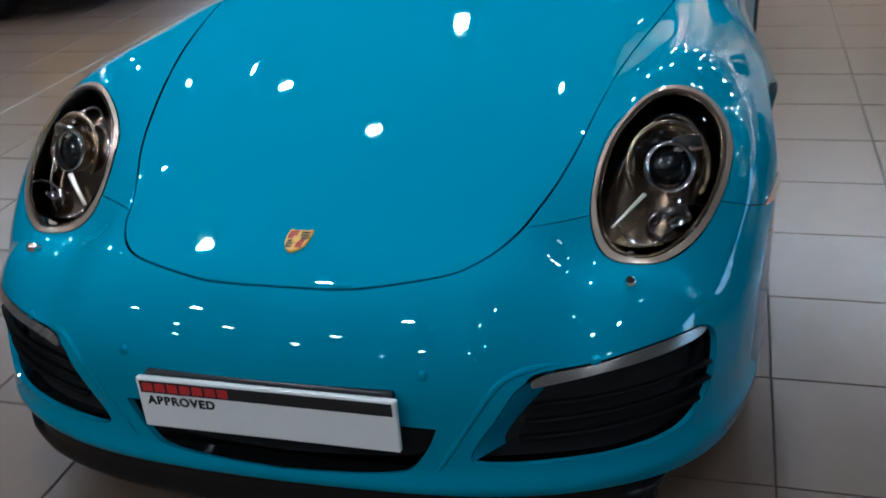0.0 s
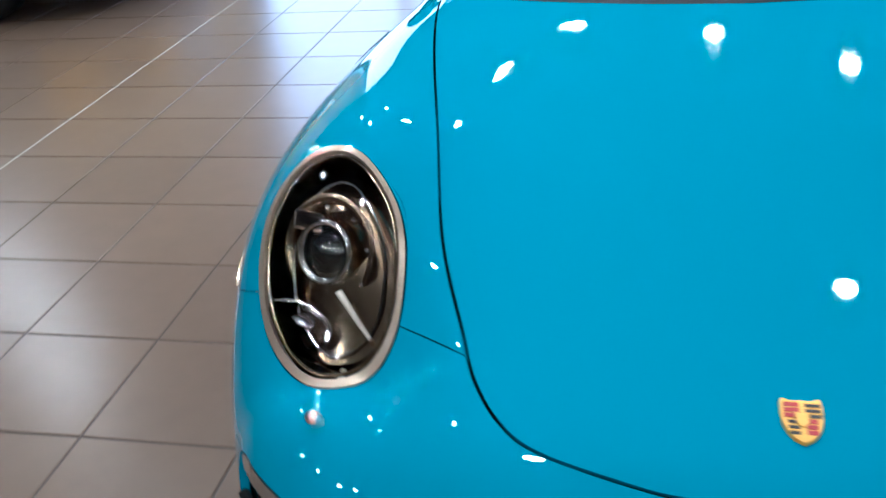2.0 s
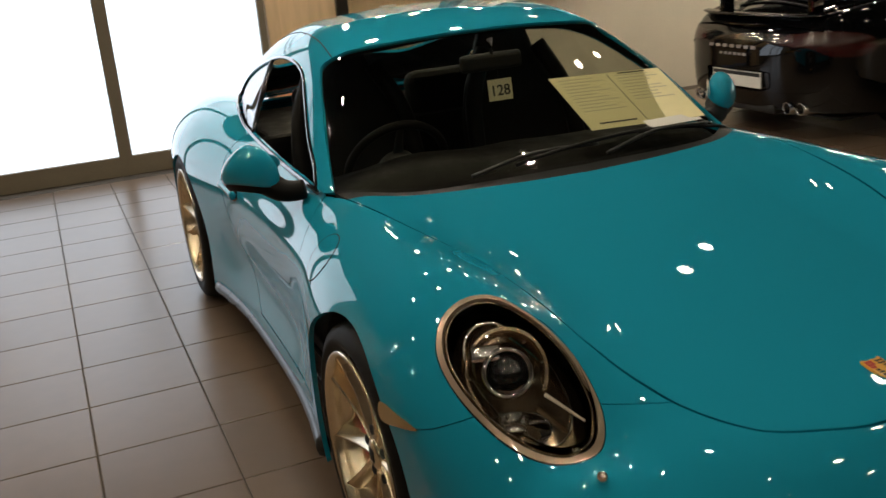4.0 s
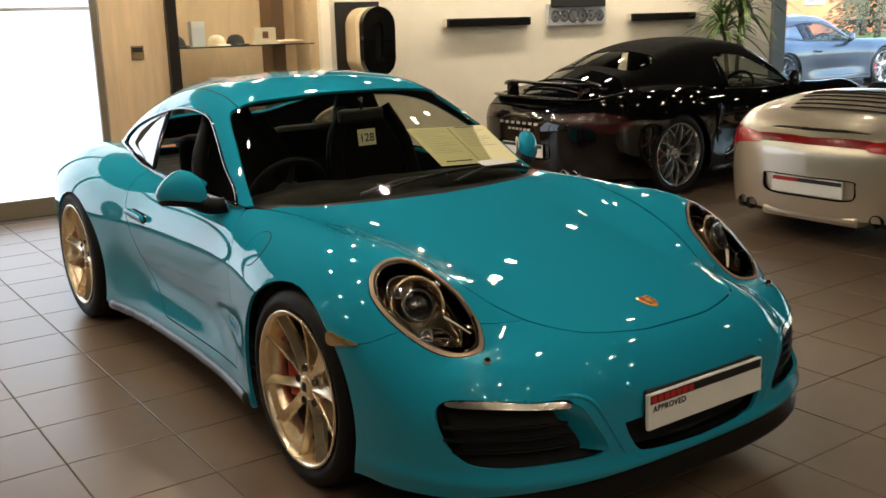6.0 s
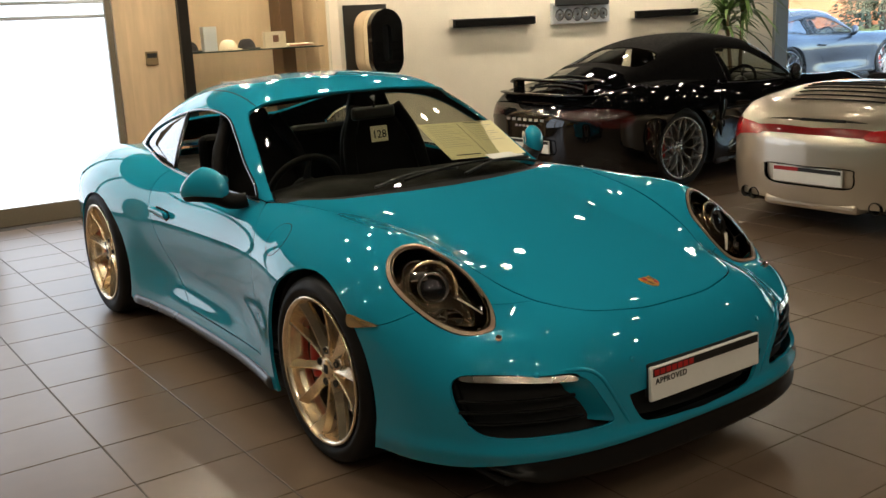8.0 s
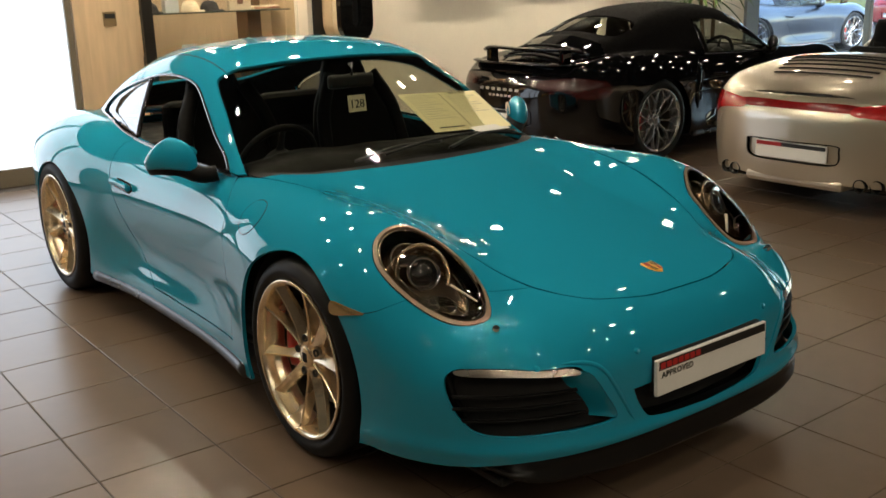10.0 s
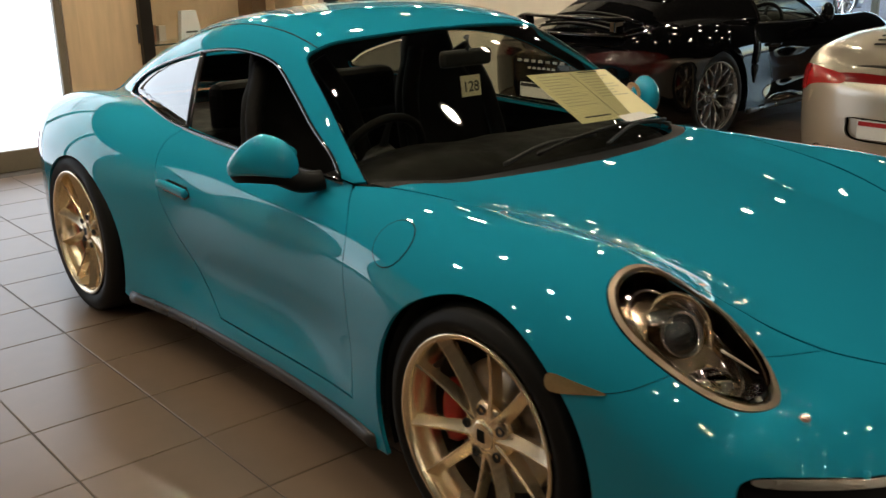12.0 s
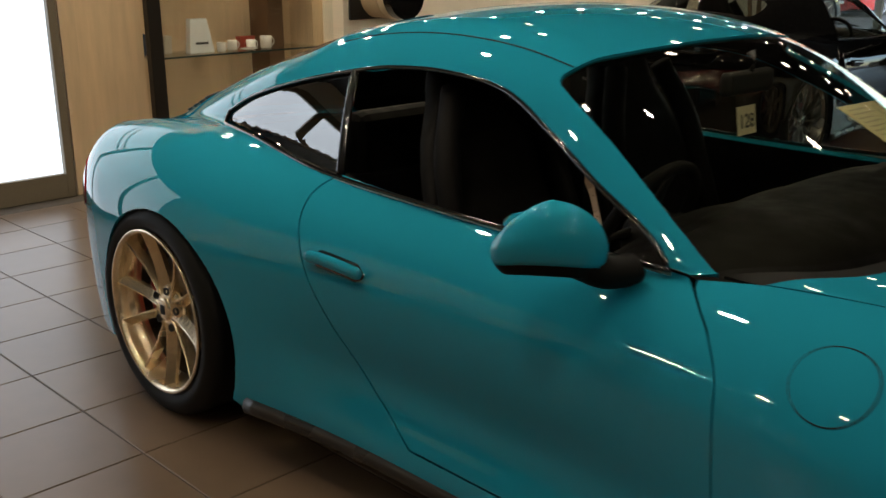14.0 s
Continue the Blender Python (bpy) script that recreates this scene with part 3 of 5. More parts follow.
    # sheets set back behind the intake openings, dark in place of deep shade
    out["intake_back"] = skin(lower, fit_skin(lower, intake.mean(0) + (intake - intake.mean(0)) * 1.28), [], (0, -.2, .40), .03, 0, 0, -.055)
    out["mid_back"] = skin(lower, fit_skin(lower, mid.mean(0) + (mid - mid.mean(0)) * 1.12), [], (0, -.2, .40), .03, 0, 0, -.045)
    tail = fit_skin(lower, smooth_line([(.40, 3.40, .712), (.60, 3.31, .735), (.74, 3.17, .728), (.825, 3.04, .695), (.84, 3.02, .61), (.79, 3.12, .575), (.70, 3.25, .585), (.60, 3.32, .63), (.40, 3.42, .66)], .012, True))
    out["tail_lamp"] = skin(lower, tail, [], (0, 2.6, .45), .014, .01, 0, .006)
    strip = fit_skin(lower, mirrored(smooth_line([(0, 3.435, .732), (.42, 3.38, .714), (.425, 3.39, .664), (0, 3.455, .678)], .015)))
    out["light_strip"] = skin(lower, strip, [], (0, 2.6, .45), .018, .008, 0, .005)
    deck = lower if bare else shell
    lid = fit_skin(deck, mirrored(smooth_line([(0, 2.86, .98), (.36, 2.85, .93), (.47, 2.93, .88), (.50, 3.10, .82), (.46, 3.24, .78), (0, 3.31, .80)], .015)))
    out["engine_lid"] = skin(deck, lid, [], (0, 2.2, .5), h * 1.5, .006, 0, .003)
    out["mouth_back"] = skin(lower, mouth, [], (0, 2.75, .45), .03, -.02, 0, -.02)
    return out


def spoke_wheel(m, parent, width, radius, style, alloy, side, spin):
    """A wheel whose outer face looks to -x: tyre, rim, spokes, cap, disc and caliper."""
    w = new("wheel")
    w.parent, w.matrix_basis = parent, m
    hw, rr = width / 2, .268
    prof = [(rr - .012, -hw + .022), (rr + .004, -hw + .004), (rr + .022, -hw - .004), (radius - .04, -hw - .006), (radius - .014, -hw + .006), (radius - .003, -hw + .025), (radius, -hw + .06),
            (radius, hw - .06), (radius - .014, hw - .006), (radius - .05, hw + .004), (rr, hw - .01), (rr - .012, hw - .03)]
    part("tyre", lathe([tuple(p) for p in smooth_line(prof, .008)], "x", 72), RUBBER, w)
    lip = [(rr - .002, -hw + .004), (rr + .003, -hw - .003), (rr - .004, -hw - .007), (rr - .012, -hw - .002), (rr - .018, -hw + .012), (rr - .022, -hw + .036), (rr - .030, -hw + .060), (rr - .034, -hw + .085)]
    part("rim", lathe([tuple(p) for p in smooth_line(lip, .006)], "x", 72), alloy, w)
    # inner barrel coloured dark in place of the shade behind the spokes
    part("rim_barrel", lathe([(rr - .034, -hw + .084), (rr - .036, -hw + .10), (rr - .036, hw - .08), (rr - .012, hw - .02)], "x", 72), BARREL_SHADE, w)
    hubx, rimx = (-hw + .036, -hw + .004) if style == "twin" else (-hw + .035, -hw + .008)
    n = 5 if style == "twin" else 10
    for k in range(n):
        base = 2 * math.pi * k / n + (spin if style == "twin" else .1)
        vs, fs = [], []
        for arm in ((-1, 1)):
            o = len(vs)
            steps = 11
            for i in range(steps):
                u = i / (steps - 1)
                r = .046 + u * (rr - .060)
                if style == "twin":
                    spread = math.asin((.006 + .285 * (r - .046)) / r)
                    dep = .046 - .014 * u
                    wide = .019 + .012 * (1 - u) ** 2 + .007 * u ** 3
                    x = hubx + (rimx - hubx) * u ** 1.2 + .006 * math.sin(math.pi * u)
                    prof = [(-wide, dep), (-wide * .96, .024), (-.002, .001), (.001, 0), (.005, .004), (.006, dep)]
                    if arm > 0:
                        prof = [(-a, b) for a, b in prof[::-1]]
                else:
                    spread = .24 * max(0, (u - .38) / .62)
                    wide, dep = .0058 + .003 * (u < .3), .040 - .012 * u
                    x = hubx + (rimx - hubx) * u ** 1.4 - .012 * math.sin(math.pi * u)
                    prof = ((-wide * .8, dep), (-wide, .006), (-wide * .55, 0), (wide * .55, 0), (wide, .006), (wide * .8, dep))
                ang = base + arm * spread
                er, et = (math.cos(ang), math.sin(ang)), (-math.sin(ang), math.cos(ang))
                for da, dx in prof:
                    vs.append((x + dx, r * er[0] + da * et[0], r * er[1] + da * et[1]))
            for i in range(steps - 1):
                for q in range(6):
                    q2 = (q + 1) % 6
                    fs.append((o + i * 6 + q, o + i * 6 + q2, o + i * 6 + 6 + q2, o + i * 6 + 6 + q))
            fs += [tuple(o + q for q in range(6))[::-1], tuple(o + (steps - 1) * 6 + q for q in range(6))]
        me = mesh_of(vs, fs, False)
        part("spoke", me, alloy, w)
    part("hub", lathe([(.0, hubx + .004), (.045, hubx + .004), (.072, hubx + .008), (.084, hubx + .02), (.082, hubx + .06), (0, hubx + .06)], "x", 40), alloy, w)
    part("cap_crest", a_box((hubx - .0075, -.013, -.016), (hubx - .005, .013, .016), .002), SLAT if style == "twin" else STEEL, w)
    part("hub_cap", lathe([(0, hubx - .006), (.030, hubx - .005), (.037, hubx - .002), (.040, hubx + .004), (.040, hubx + .008)], "x", 32), alloy, w)
    for k in range(5):
        a = 2 * math.pi * (k + .5) / 5 + spin
        # dark colour takes the place of shade in the bolt holes
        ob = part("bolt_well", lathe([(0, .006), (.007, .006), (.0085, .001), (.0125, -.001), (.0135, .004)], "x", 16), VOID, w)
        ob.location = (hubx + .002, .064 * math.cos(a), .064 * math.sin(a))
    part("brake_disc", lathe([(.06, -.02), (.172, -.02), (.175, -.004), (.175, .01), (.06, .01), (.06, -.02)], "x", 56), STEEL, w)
    # dark disc added so the gaps between the spokes read as shade
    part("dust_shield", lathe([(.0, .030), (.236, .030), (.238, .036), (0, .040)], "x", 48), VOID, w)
    arc = np.linspace(-.55, .55, 14)
    turn = -1 if side > 0 else 1
    cal = [(-.035, turn * .155 * math.cos(a), .155 * math.sin(a) + .0) for a in arc]
    part("brake_caliper", tube(cal, [.018] + [.036] * 12 + [.018], sides=8, flat=.95, up=(1, 0, 0)), CALIPER, w, "red brake caliper behind the spokes")
    return w


def door_mirror(parent, paint, s):
    """The swept-back mirror on the door, s: -1 right, 1 left."""
    base = new("door_mirror")
    base.parent = parent
    n, k = 22, 40
    ln = Vector((s * .566, .824, 0))
    th = Vector((s * .824, -.566, 0))
    c = Vector((s * .889, .914, .892))

    def bowl(v0, v1, k1, grow=1.0):
        vs, fs = [], []
        for i in range(n + 1):
            v = v0 + (v1 - v0) * i / n
            for j in range(k):
                u = 2 * math.pi * j / k
                a, b = math.cos(u), math.sin(u)
                r, h = math.cos(v) ** .92, math.sin(v)
                drop = -.012 * (a < 0) * a * a
                vs.append(c + ln * (.114 * a * r * grow) + th * (.060 * b * r * grow * (1 if b > 0 else .75)) + Vector((0, 0, (.083 * h * (1 - .42 * max(0, a * r)) if h > 0 else .085 * h) + drop * (1 - i / n) - .020 * max(0, a * r) ** 2)))
        for i in range(n):
            for j in range(k):
                fs.append((i * k + j, i * k + (j + 1) % k, i * k + k + (j + 1) % k, i * k + k + j))
        fs.append(tuple(range(k))[::-1])
        return mesh_of(vs, fs if s > 0 else [f[::-1] for f in fs])
    part("mirror_housing", bowl(-.36, math.pi / 2, 0), paint, base)
    part("mirror_foot", bowl(-.68, -.365, 0, .985), SLAT, base, "black underside of the mirror")
    face = [c + ln * (.095 * math.cos(a)) - th * .040 + Vector((0, 0, .024 + .030 * math.sin(a))) for a in np.linspace(0, 2 * math.pi, 28, endpoint=False)]
    part("mirror_glass", mesh_of(face, [tuple(range(28))]), CHROME, base)
    stalk = smooth_line([(s * .862, .888, .866), (s * .838, .860, .848), (s * .812, .840, .832), (s * .776, .822, .828), (s * .748, .812, .832)], .008)
    part("mirror_stalk", tube(stalk, np.linspace(.046, .036, len(stalk)), sides=12, flat=.85), SLAT, base)
    return base


def seat(parent, x):
    s = new("front_seat")
    s.parent = parent
    bm = bmesh.new()
    box(bm, (x - .25, 1.02, .30), (x + .25, 1.50, .46), .05, 3)
    part("seat_cushion", bm, LEATHER, s)
    prof, vs, fs = [(1.44, .40, .25), (1.50, .60, .265), (1.57, .80, .25), (1.63, .95, .20), (1.66, 1.03, .145), (1.675, 1.10, .125), (1.68, 1.16, .10)], [], []
    line = smooth_line(prof, .03)
    for y, z, w in line:
        for k in range(16):
            a = 2 * math.pi * k / 16
            cx, cy = math.cos(a), math.sin(a)
            bol = .03 * abs(cx) ** 3
            vs.append((x + w * math.copysign(abs(cx) ** .7, cx), y - bol + .055 * math.copysign(abs(cy) ** .8, cy), z))
    for i in range(len(line) - 1):
        for k in range(16):
            j = (k + 1) % 16
            fs.append((i * 16 + k, i * 16 + j, i * 16 + 16 + j, i * 16 + 16 + k))
    fs.append(tuple((len(line) - 1) * 16 + k for k in range(16)))
    part("seat_back", mesh_of(vs, fs), LEATHER, s)
    for sx in (-1, 1):
        p = smooth_line([(x + sx * .12, 1.575, 1.09), (x + sx * .2, 1.52, .93), (x + sx * .225, 1.475, .78), (x + sx * .23, 1.42, .62)], .03)
        part("seat_bolster", tube(p, .035, sides=8), LEATHER, s)
    return s


def cabin_fittings(root, paint, bare=False):
    """Dashboard, wheel, seats, floor and trims behind the glass."""
    xs = np.linspace(-.68, .68, 40)
    rows = [(.50, .70), (.52, .80), (.62, .845), (.78, .855), (.90, .845), (.98, .80), (1.0, .70), (.96, .58), (.80, .40)]
    vs, fs = [], []
    prof = smooth_line(rows, .03)
    for x in xs:
        hump = .022 * math.exp(-((x + .36) / .17) ** 2) + .008 * math.exp(-(x / .1) ** 2)
        for y, z in prof:
            vs.append((x, y + .10 * (x / .68) ** 2 * (y < .8), z + hump * max(0, (z - .7) / .15) - .03 * (x / .68) ** 4))
    n = len(prof)
    for i in range(len(xs) - 1):
        for k in range(n - 1):
            fs.append((i * n + k, i * n + k + 1, i * n + n + k + 1, i * n + n + k))
    part("dashboard", mesh_of(vs, fs), LEATHER, root)
    wheel = new("steering_wheel")
    wheel.parent = root
    wheel.matrix_basis = pose(-.36, 1.05, .79, -64, 0, 0)
    ring = [(.178 * math.cos(a), .178 * math.sin(a), 0) for a in np.linspace(0, 2 * math.pi, 64, endpoint=False)]
    part("wheel_rim", tube(ring, .0155, True, 10), LEATHER, wheel)
    part("wheel_boss", lathe([(0, .03), (.05, .028), (.07, .01), (.07, -.04), (.04, -.06), (.035, -.2)], "z", 32), PLASTIC, wheel)
    for a in (0, math.pi, -math.pi / 2):
        c, s = math.cos(a), math.sin(a)
        part("wheel_arm", tube([(.05 * c, .05 * s, 0), (.12 * c, .12 * s, .004), (.172 * c, .172 * s, 0)], [.022, .014, .012], sides=8, flat=.45), PLASTIC, wheel)
    for x in (-.36, .36):
        seat(root, x)
    bm = bmesh.new()
    box(bm, (-.70, .45, .17), (.70, 2.05, .22), .01)
    box(bm, (-.10, .9, .2), (.10, 1.95, .44), .03)
    box(bm, (-.62, 1.95, .22), (.62, 2.05, .80), .03)
    box(bm, (-.60, 2.0, .72), (.60, 2.75, .80), .02)
    box(bm, (-.78, .45, .17), (.78, .52, .78), .01)
    part("cabin_tub", bm, LEATHER, root)
    for x in (-.26, .26):
        bm = a_box((x - .20, 1.98, .74), (x + .20, 2.10, .98), .05, 3)
        part("rear_seat_back", bm, LEATHER, root)
    lin = skin(cabin, fit_skin(cabin, mirrored(smooth_line([(0, 1.10, 1.2), (.45, 1.15, 1.17), (.52, 1.4, 1.17), (.52, 1.8, 1.16), (.44, 2.04, 1.15), (0, 2.0, 1.22)], .03))), [], (0, 1.6, .6), .04, 0, 0, -.03)
    if not bare:
        part("headlining", sheet(lin), LEATHER, root)
    mir = new("interior_mirror")
    mir.parent = root
    bm = bmesh.new()
    box(bm, (-.115, .985, 1.085), (.115, 1.02, 1.145), .015, 3)
    part("mirror_case", bm, PLASTIC, mir)
    part("mirror_arm", tube([(0, 1.0, 1.13), (0, .985, 1.165), (0, 1.0, 1.19)], .012), PLASTIC, mir)


def sports_car(label, m, sheets, paint, alloy, style="twin", soft_top=False, tail="slim", full=True, plate_writing=False, bare=False):
    car = thing("sports_car", label, "car", m)
    def put(name, key, mat, flip=False, lab="", parent=None):
        return part(name, sheet(sheets[key], flip), mat, parent or car, lab)
    put("hood", "hood", paint)
    bumper = put("front_bumper", "front_bumper", paint)
    shell_ob = put("body_shell", "body_shell", paint)
    if soft_top:
        me = shell_ob.data
        me.materials.append(FABRIC)
        for p in me.polygons:
            c = p.center
            if c.z > .885 + max(0, .04 - .1 * abs(c.x)) and c.y > 1.08 and c.y < 2.75:
                p.material_index = 1
    if full:
        P, F, N = sheets["body_shell"]
        keep = (P[:, 1] > 1.0) & (P[:, 1] < 3.3) & (P[:, 2] > .62)
        faces = [f for f in F if all(keep[i] for i in f)]
        part("cabin_lining", sheet((P - N * .010, faces, N)), LEATHER, car, "black lining inside the roof and pillars")
    rear = put("rear_bumper", "rear_bumper", paint)
    put("windscreen", "windscreen", SCREEN)
    if not bare:
        put("rear_window", "rear_window", SCREEN)
    put("cowl_panel", "cowl_panel", SLAT)
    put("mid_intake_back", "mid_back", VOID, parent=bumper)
    for flip, s in ((True, -1), (False, 1)):
        put("front_fender", "front_fender", paint, flip)
        door = put("door", "door", paint, flip)
        if not (full and flip) and not bare:
            put("door_window", "door_window", SCREEN, flip, parent=door)
        card = skin(lower, fit_skin(lower, np.vstack([DOOR_FRONT, DOOR_FOOT[1:], DOOR_REAR[1:], BELT[1:-1]])), [], (0, 1.15, .5), .04, 0, .004, -.016) if full else None
        if card:
            part("door_card", sheet(card, flip), LEATHER, door)
        if not soft_top and not bare:
            put("quarter_window", "quarter_window", QUARTER, flip)
        edge = fit_skin(shell, WINDOWS) + np.array((.001, 0, .0))
        if soft_top:
            edge = edge[(edge[:, 1] - 1.66) - (edge[:, 2] - .858) * .1 < 0]
        trim = edge * ((-1 if flip else 1), 1, 1)
        if bare:
            part("screen_frame", tube(fit_skin(cabin, SCREEN_SIDE) * ((-1 if flip else 1), 1, 1), .016, False, 8), GLOSS, car)
            part("head_restraint", a_box((s * .36 - .13, 1.60, .86), (s * .36 + .13, 1.70, 1.02), .04, 3), LEATHER, car)
        else:
            part("window_trim", tube(trim, .0065, True, 6), GLOSS, car)
        if not soft_top and not bare:
            post = fit_skin(cabin, np.array((.695, 1.80, .858)) + np.linspace(0, 1, 16)[:, None] * np.array((-.139, .085, .264)))
            part("pillar_trim", tube(post * (s, 1, 1), .013, False, 8, .6), GLOSS, car, "gloss black pillar between the side windows")
        low_trim = edge[:int(len(edge) * .48)] * ((-1 if flip else 1), 1, 1) + np.array((0, 0, -.006))
        part("sill_trim", tube(low_trim, .0042, False, 6), STEEL, car)
        lamp = put("headlight", "lamp_bowl", DARK_CHROME if full else GLOSS, flip, "dark headlight bowl with chrome projector")
        put("bezel", "lamp_bezel", BEZEL, flip, parent=lamp)
        cov = put("lamp_cover", "lamp_cover", LENS, flip, parent=lamp)
        cov.visible_shadow = False
        if full:
            d = Vector((s * .28, -.86, .40)).normalized()
            turn = d.to_track_quat("Z", "Y").to_matrix().to_4x4()
            o = Vector((s * 0.686, -0.434, 0.685))
            T = Matrix.Translation(o) @ turn
            for nm, me, mat in (("projector_ring", lathe([(.038, .0), (.049, .004), (.054, .014), (.049, .022), (.041, .014)], "z", 40, True), CHROME),
                                ("projector_lens", lathe([(0, .024), (.02, .021), (.034, .012), (.041, 0), (.041, -.02)], "z", 40), GLOSS),
                                ("projector_shroud", lathe([(.052, .012), (.062, -.02), (.066, -.07)], "z", 40), DARK_CHROME)):
                me.transform(T)
                part(nm, me, mat, lamp)
            q = Vector((s * 0.719, -0.520, 0.603))
            T2 = Matrix.Translation(q) @ turn
            me = lathe([(0, -.014), (.02, -.012), (.044, -.002), (.060, .012), (.064, .018), (.060, .020)], "z", 40)
            me.transform(T2 @ Matrix.Diagonal((1.15, .62, 1, 1)))
            part("main_beam_reflector", me, CHROME, lamp)
            me = lathe([(0, .012), (.014, .010), (.02, .004), (.02, -.01)], "z", 24)
            me.transform(T2 @ Matrix.Diagonal((1.3, .8, 1, 1)))
            part("main_beam_bulb", me, CHROME, lamp)
            bl = smooth_line([(s * 0.590, -0.571, 0.613), (s * 0.620, -0.546, 0.640), (s * 0.648, -0.520, 0.664)], .01)
            bl2 = smooth_line([(s * 0.645, -0.628, 0.551), (s * 0.636, -0.614, 0.563), (s * 0.627, -0.599, 0.578)], .01)
            # blades coloured pale, as if they caught the light
            for b in (bl, bl2):
                part("light_blade", tube(b, np.linspace(.004, .0065, len(b)), sides=6, flat=.5), BLADE, lamp)
            for k in range(3):
                fin = bmesh.new()
                box(fin, (-.045 + .035 * k, -.135, -.012), (-.040 + .035 * k, -.085, .004), .001)
                fin.transform(T)
                part("reflector_fin", fin, CHROME, lamp)
            car_ring = lathe([(.070, -.012), (.084, -.004), (.088, .004), (.083, .008), (.072, .0)], "z", 44, True)
            car_ring.transform(T @ Matrix.Diagonal((1, 1.06, 1, 1)))
            part("projector_carrier", car_ring, DARK_CHROME, lamp)
            for k0, lev in ((.875, -.004), (.72, -.040)):
                rim_line = lamp_line(k0)
                rim_line = rim_line + gradient(lower, rim_line) * lev / np.linalg.norm(gradient(lower, rim_line), axis=1)[:, None]
                part("reflector_rim", tube(rim_line * (s, 1, 1), .0032, True, 6), DARK_CHROME if k0 > .8 else CHROME, lamp)
            # chrome beads added round the projector to catch glints of the spots
            for k in range(9):
                a = 2 * math.pi * k / 9 + .3
                bead = lathe([(0, .006), (.004, .0045), (.006, 0), (.004, -.0045), (0, -.006)], "z", 12)
                bead.transform(T @ Matrix.Translation((.076 * math.cos(a), .080 * math.sin(a) - .01, .004)))
                part("chrome_stud", bead, CHROME, lamp)
            for k in range(4):
                rib = tube([(-.058 + .012 * k, -.088 - .016 * k, -.012), (0, -.094 - .016 * k, -.002), (.058 - .012 * k, -.088 - .016 * k, -.012)], .0035, sides=6)
                rib.transform(T)
                part("reflector_rib", rib, CHROME, lamp)
            brow = bmesh.new()
            box(brow, (s * .040 - .030, .026, -.004), (s * .040 + .030, .060, .014), .007)
            box(brow, (s * .040 - .016, .036, .013), (s * .040 + .016, .050, .0165), .001)
            brow.transform(T)
            part("projector_brow", brow, CHROME, lamp)
        put("side_marker", "side_marker", AMBER, flip, "clear amber side marker")
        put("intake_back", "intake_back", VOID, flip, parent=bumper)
        # dark tray added inside, so the intake stays black and no floor shows through
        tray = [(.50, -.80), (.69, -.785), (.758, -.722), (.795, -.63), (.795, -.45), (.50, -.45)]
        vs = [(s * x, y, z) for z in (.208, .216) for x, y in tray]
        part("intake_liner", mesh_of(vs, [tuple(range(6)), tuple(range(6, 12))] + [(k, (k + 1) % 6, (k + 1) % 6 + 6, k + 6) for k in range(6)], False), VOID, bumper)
        rim = fit_skin(lower, smooth_line(PILLAR, .012))
        vs = [(s * (x + d * .75), y + d, z) for d in (.001, .02, .045, .08) for x, y, z in rim]
        m = len(rim)
        part("duct_wall", mesh_of(vs, [(r * m + i, r * m + i + 1, r * m + m + i + 1, r * m + m + i) for r in range(3) for i in range(m - 1)]), paint, bumper, "painted inner wall of the intake")
        crease = fit_skin(lower, smooth_line(CREASE, .012))
        part("pillar_crease", tube((crease + gradient(lower, crease) * -.003) * (s, 1, 1), np.interp(np.linspace(0, 1, len(crease)), [0, .2, .85, 1], [.001, .0075, .0075, .001]), sides=10), paint, bumper)
        put("daylight_lamp", "daylight_lamp", SILVER_DRL, flip, "silver daylight lamp strip", parent=bumper)
        for k in range(3):
            z = .330 + .036 * k
            pts = [(s * a, float(nose_y(a)) + .036, z + .012 * (a - .43)) for a in np.linspace(.455 + .014 * k, .785, 14)]
            part("intake_slat", tube(pts, .0085, sides=6, flat=.6), SLAT, bumper)
        part("intake_blade", tube(smooth_line([(s * .764, -.648, .455), (s * .760, -.668, .40), (s * .742, -.706, .34)], .01), .014, sides=6, flat=.5), SLAT, bumper)
        jet = lathe([(0, .017), (.006, .0165), (.0105, .012), (.012, 0), (.013, -.010)], "z", 16)
        ob = part("washer_jet", jet, CHROME, bumper)
        ob.matrix_basis = Matrix.Translation(fit_skin(lower, [(s * .638, -.708, .566)])[0] + np.array((0, -.002, .004))) @ Vector((s * .2, -.5, .85)).to_track_quat("Z", "Y").to_matrix().to_4x4()
        if full:
            for px, pz in ((.30, .488), (.60, .505)):
                q = fit_skin(lower, [(s * px, float(nose_y(px)) + .01, pz)])[0]
                ob = part("parking_sensor", lathe([(0, .0025), (.0085, .002), (.0095, .0), (.0105, -.002)], "z", 20), paint, bumper)
                ob.matrix_basis = Matrix.Translation(q) @ Vector(gradient(lower, np.array([q]))[0]).to_track_quat("Z", "Y").to_matrix().to_4x4()
        door_mirror(car, paint, s)
        hn = new("door_handle")
        hn.parent = door
        cup = smooth_line([(s * .842, 1.735, .682), (s * .842, 1.69, .683), (s * .838, 1.60, .677), (s * .833, 1.535, .672)], .01)
        cup = slide(lower, np.abs(cup), 0, .4, 1.1) * (s, 1, 1)
        part("grip", tube(cup + np.array((s * .016, 0, .004)), [.010] + [.013] * (len(cup) - 2) + [.010], sides=10, flat=1.3), paint, hn)
        part("grip_recess", tube(cup + np.array((s * -.008, 0, -.006)), np.interp(np.linspace(0, 1, len(cup)), [0, .15, .85, 1], [.01, .026, .026, .01]), sides=12, flat=1.0), GLOSS, hn)
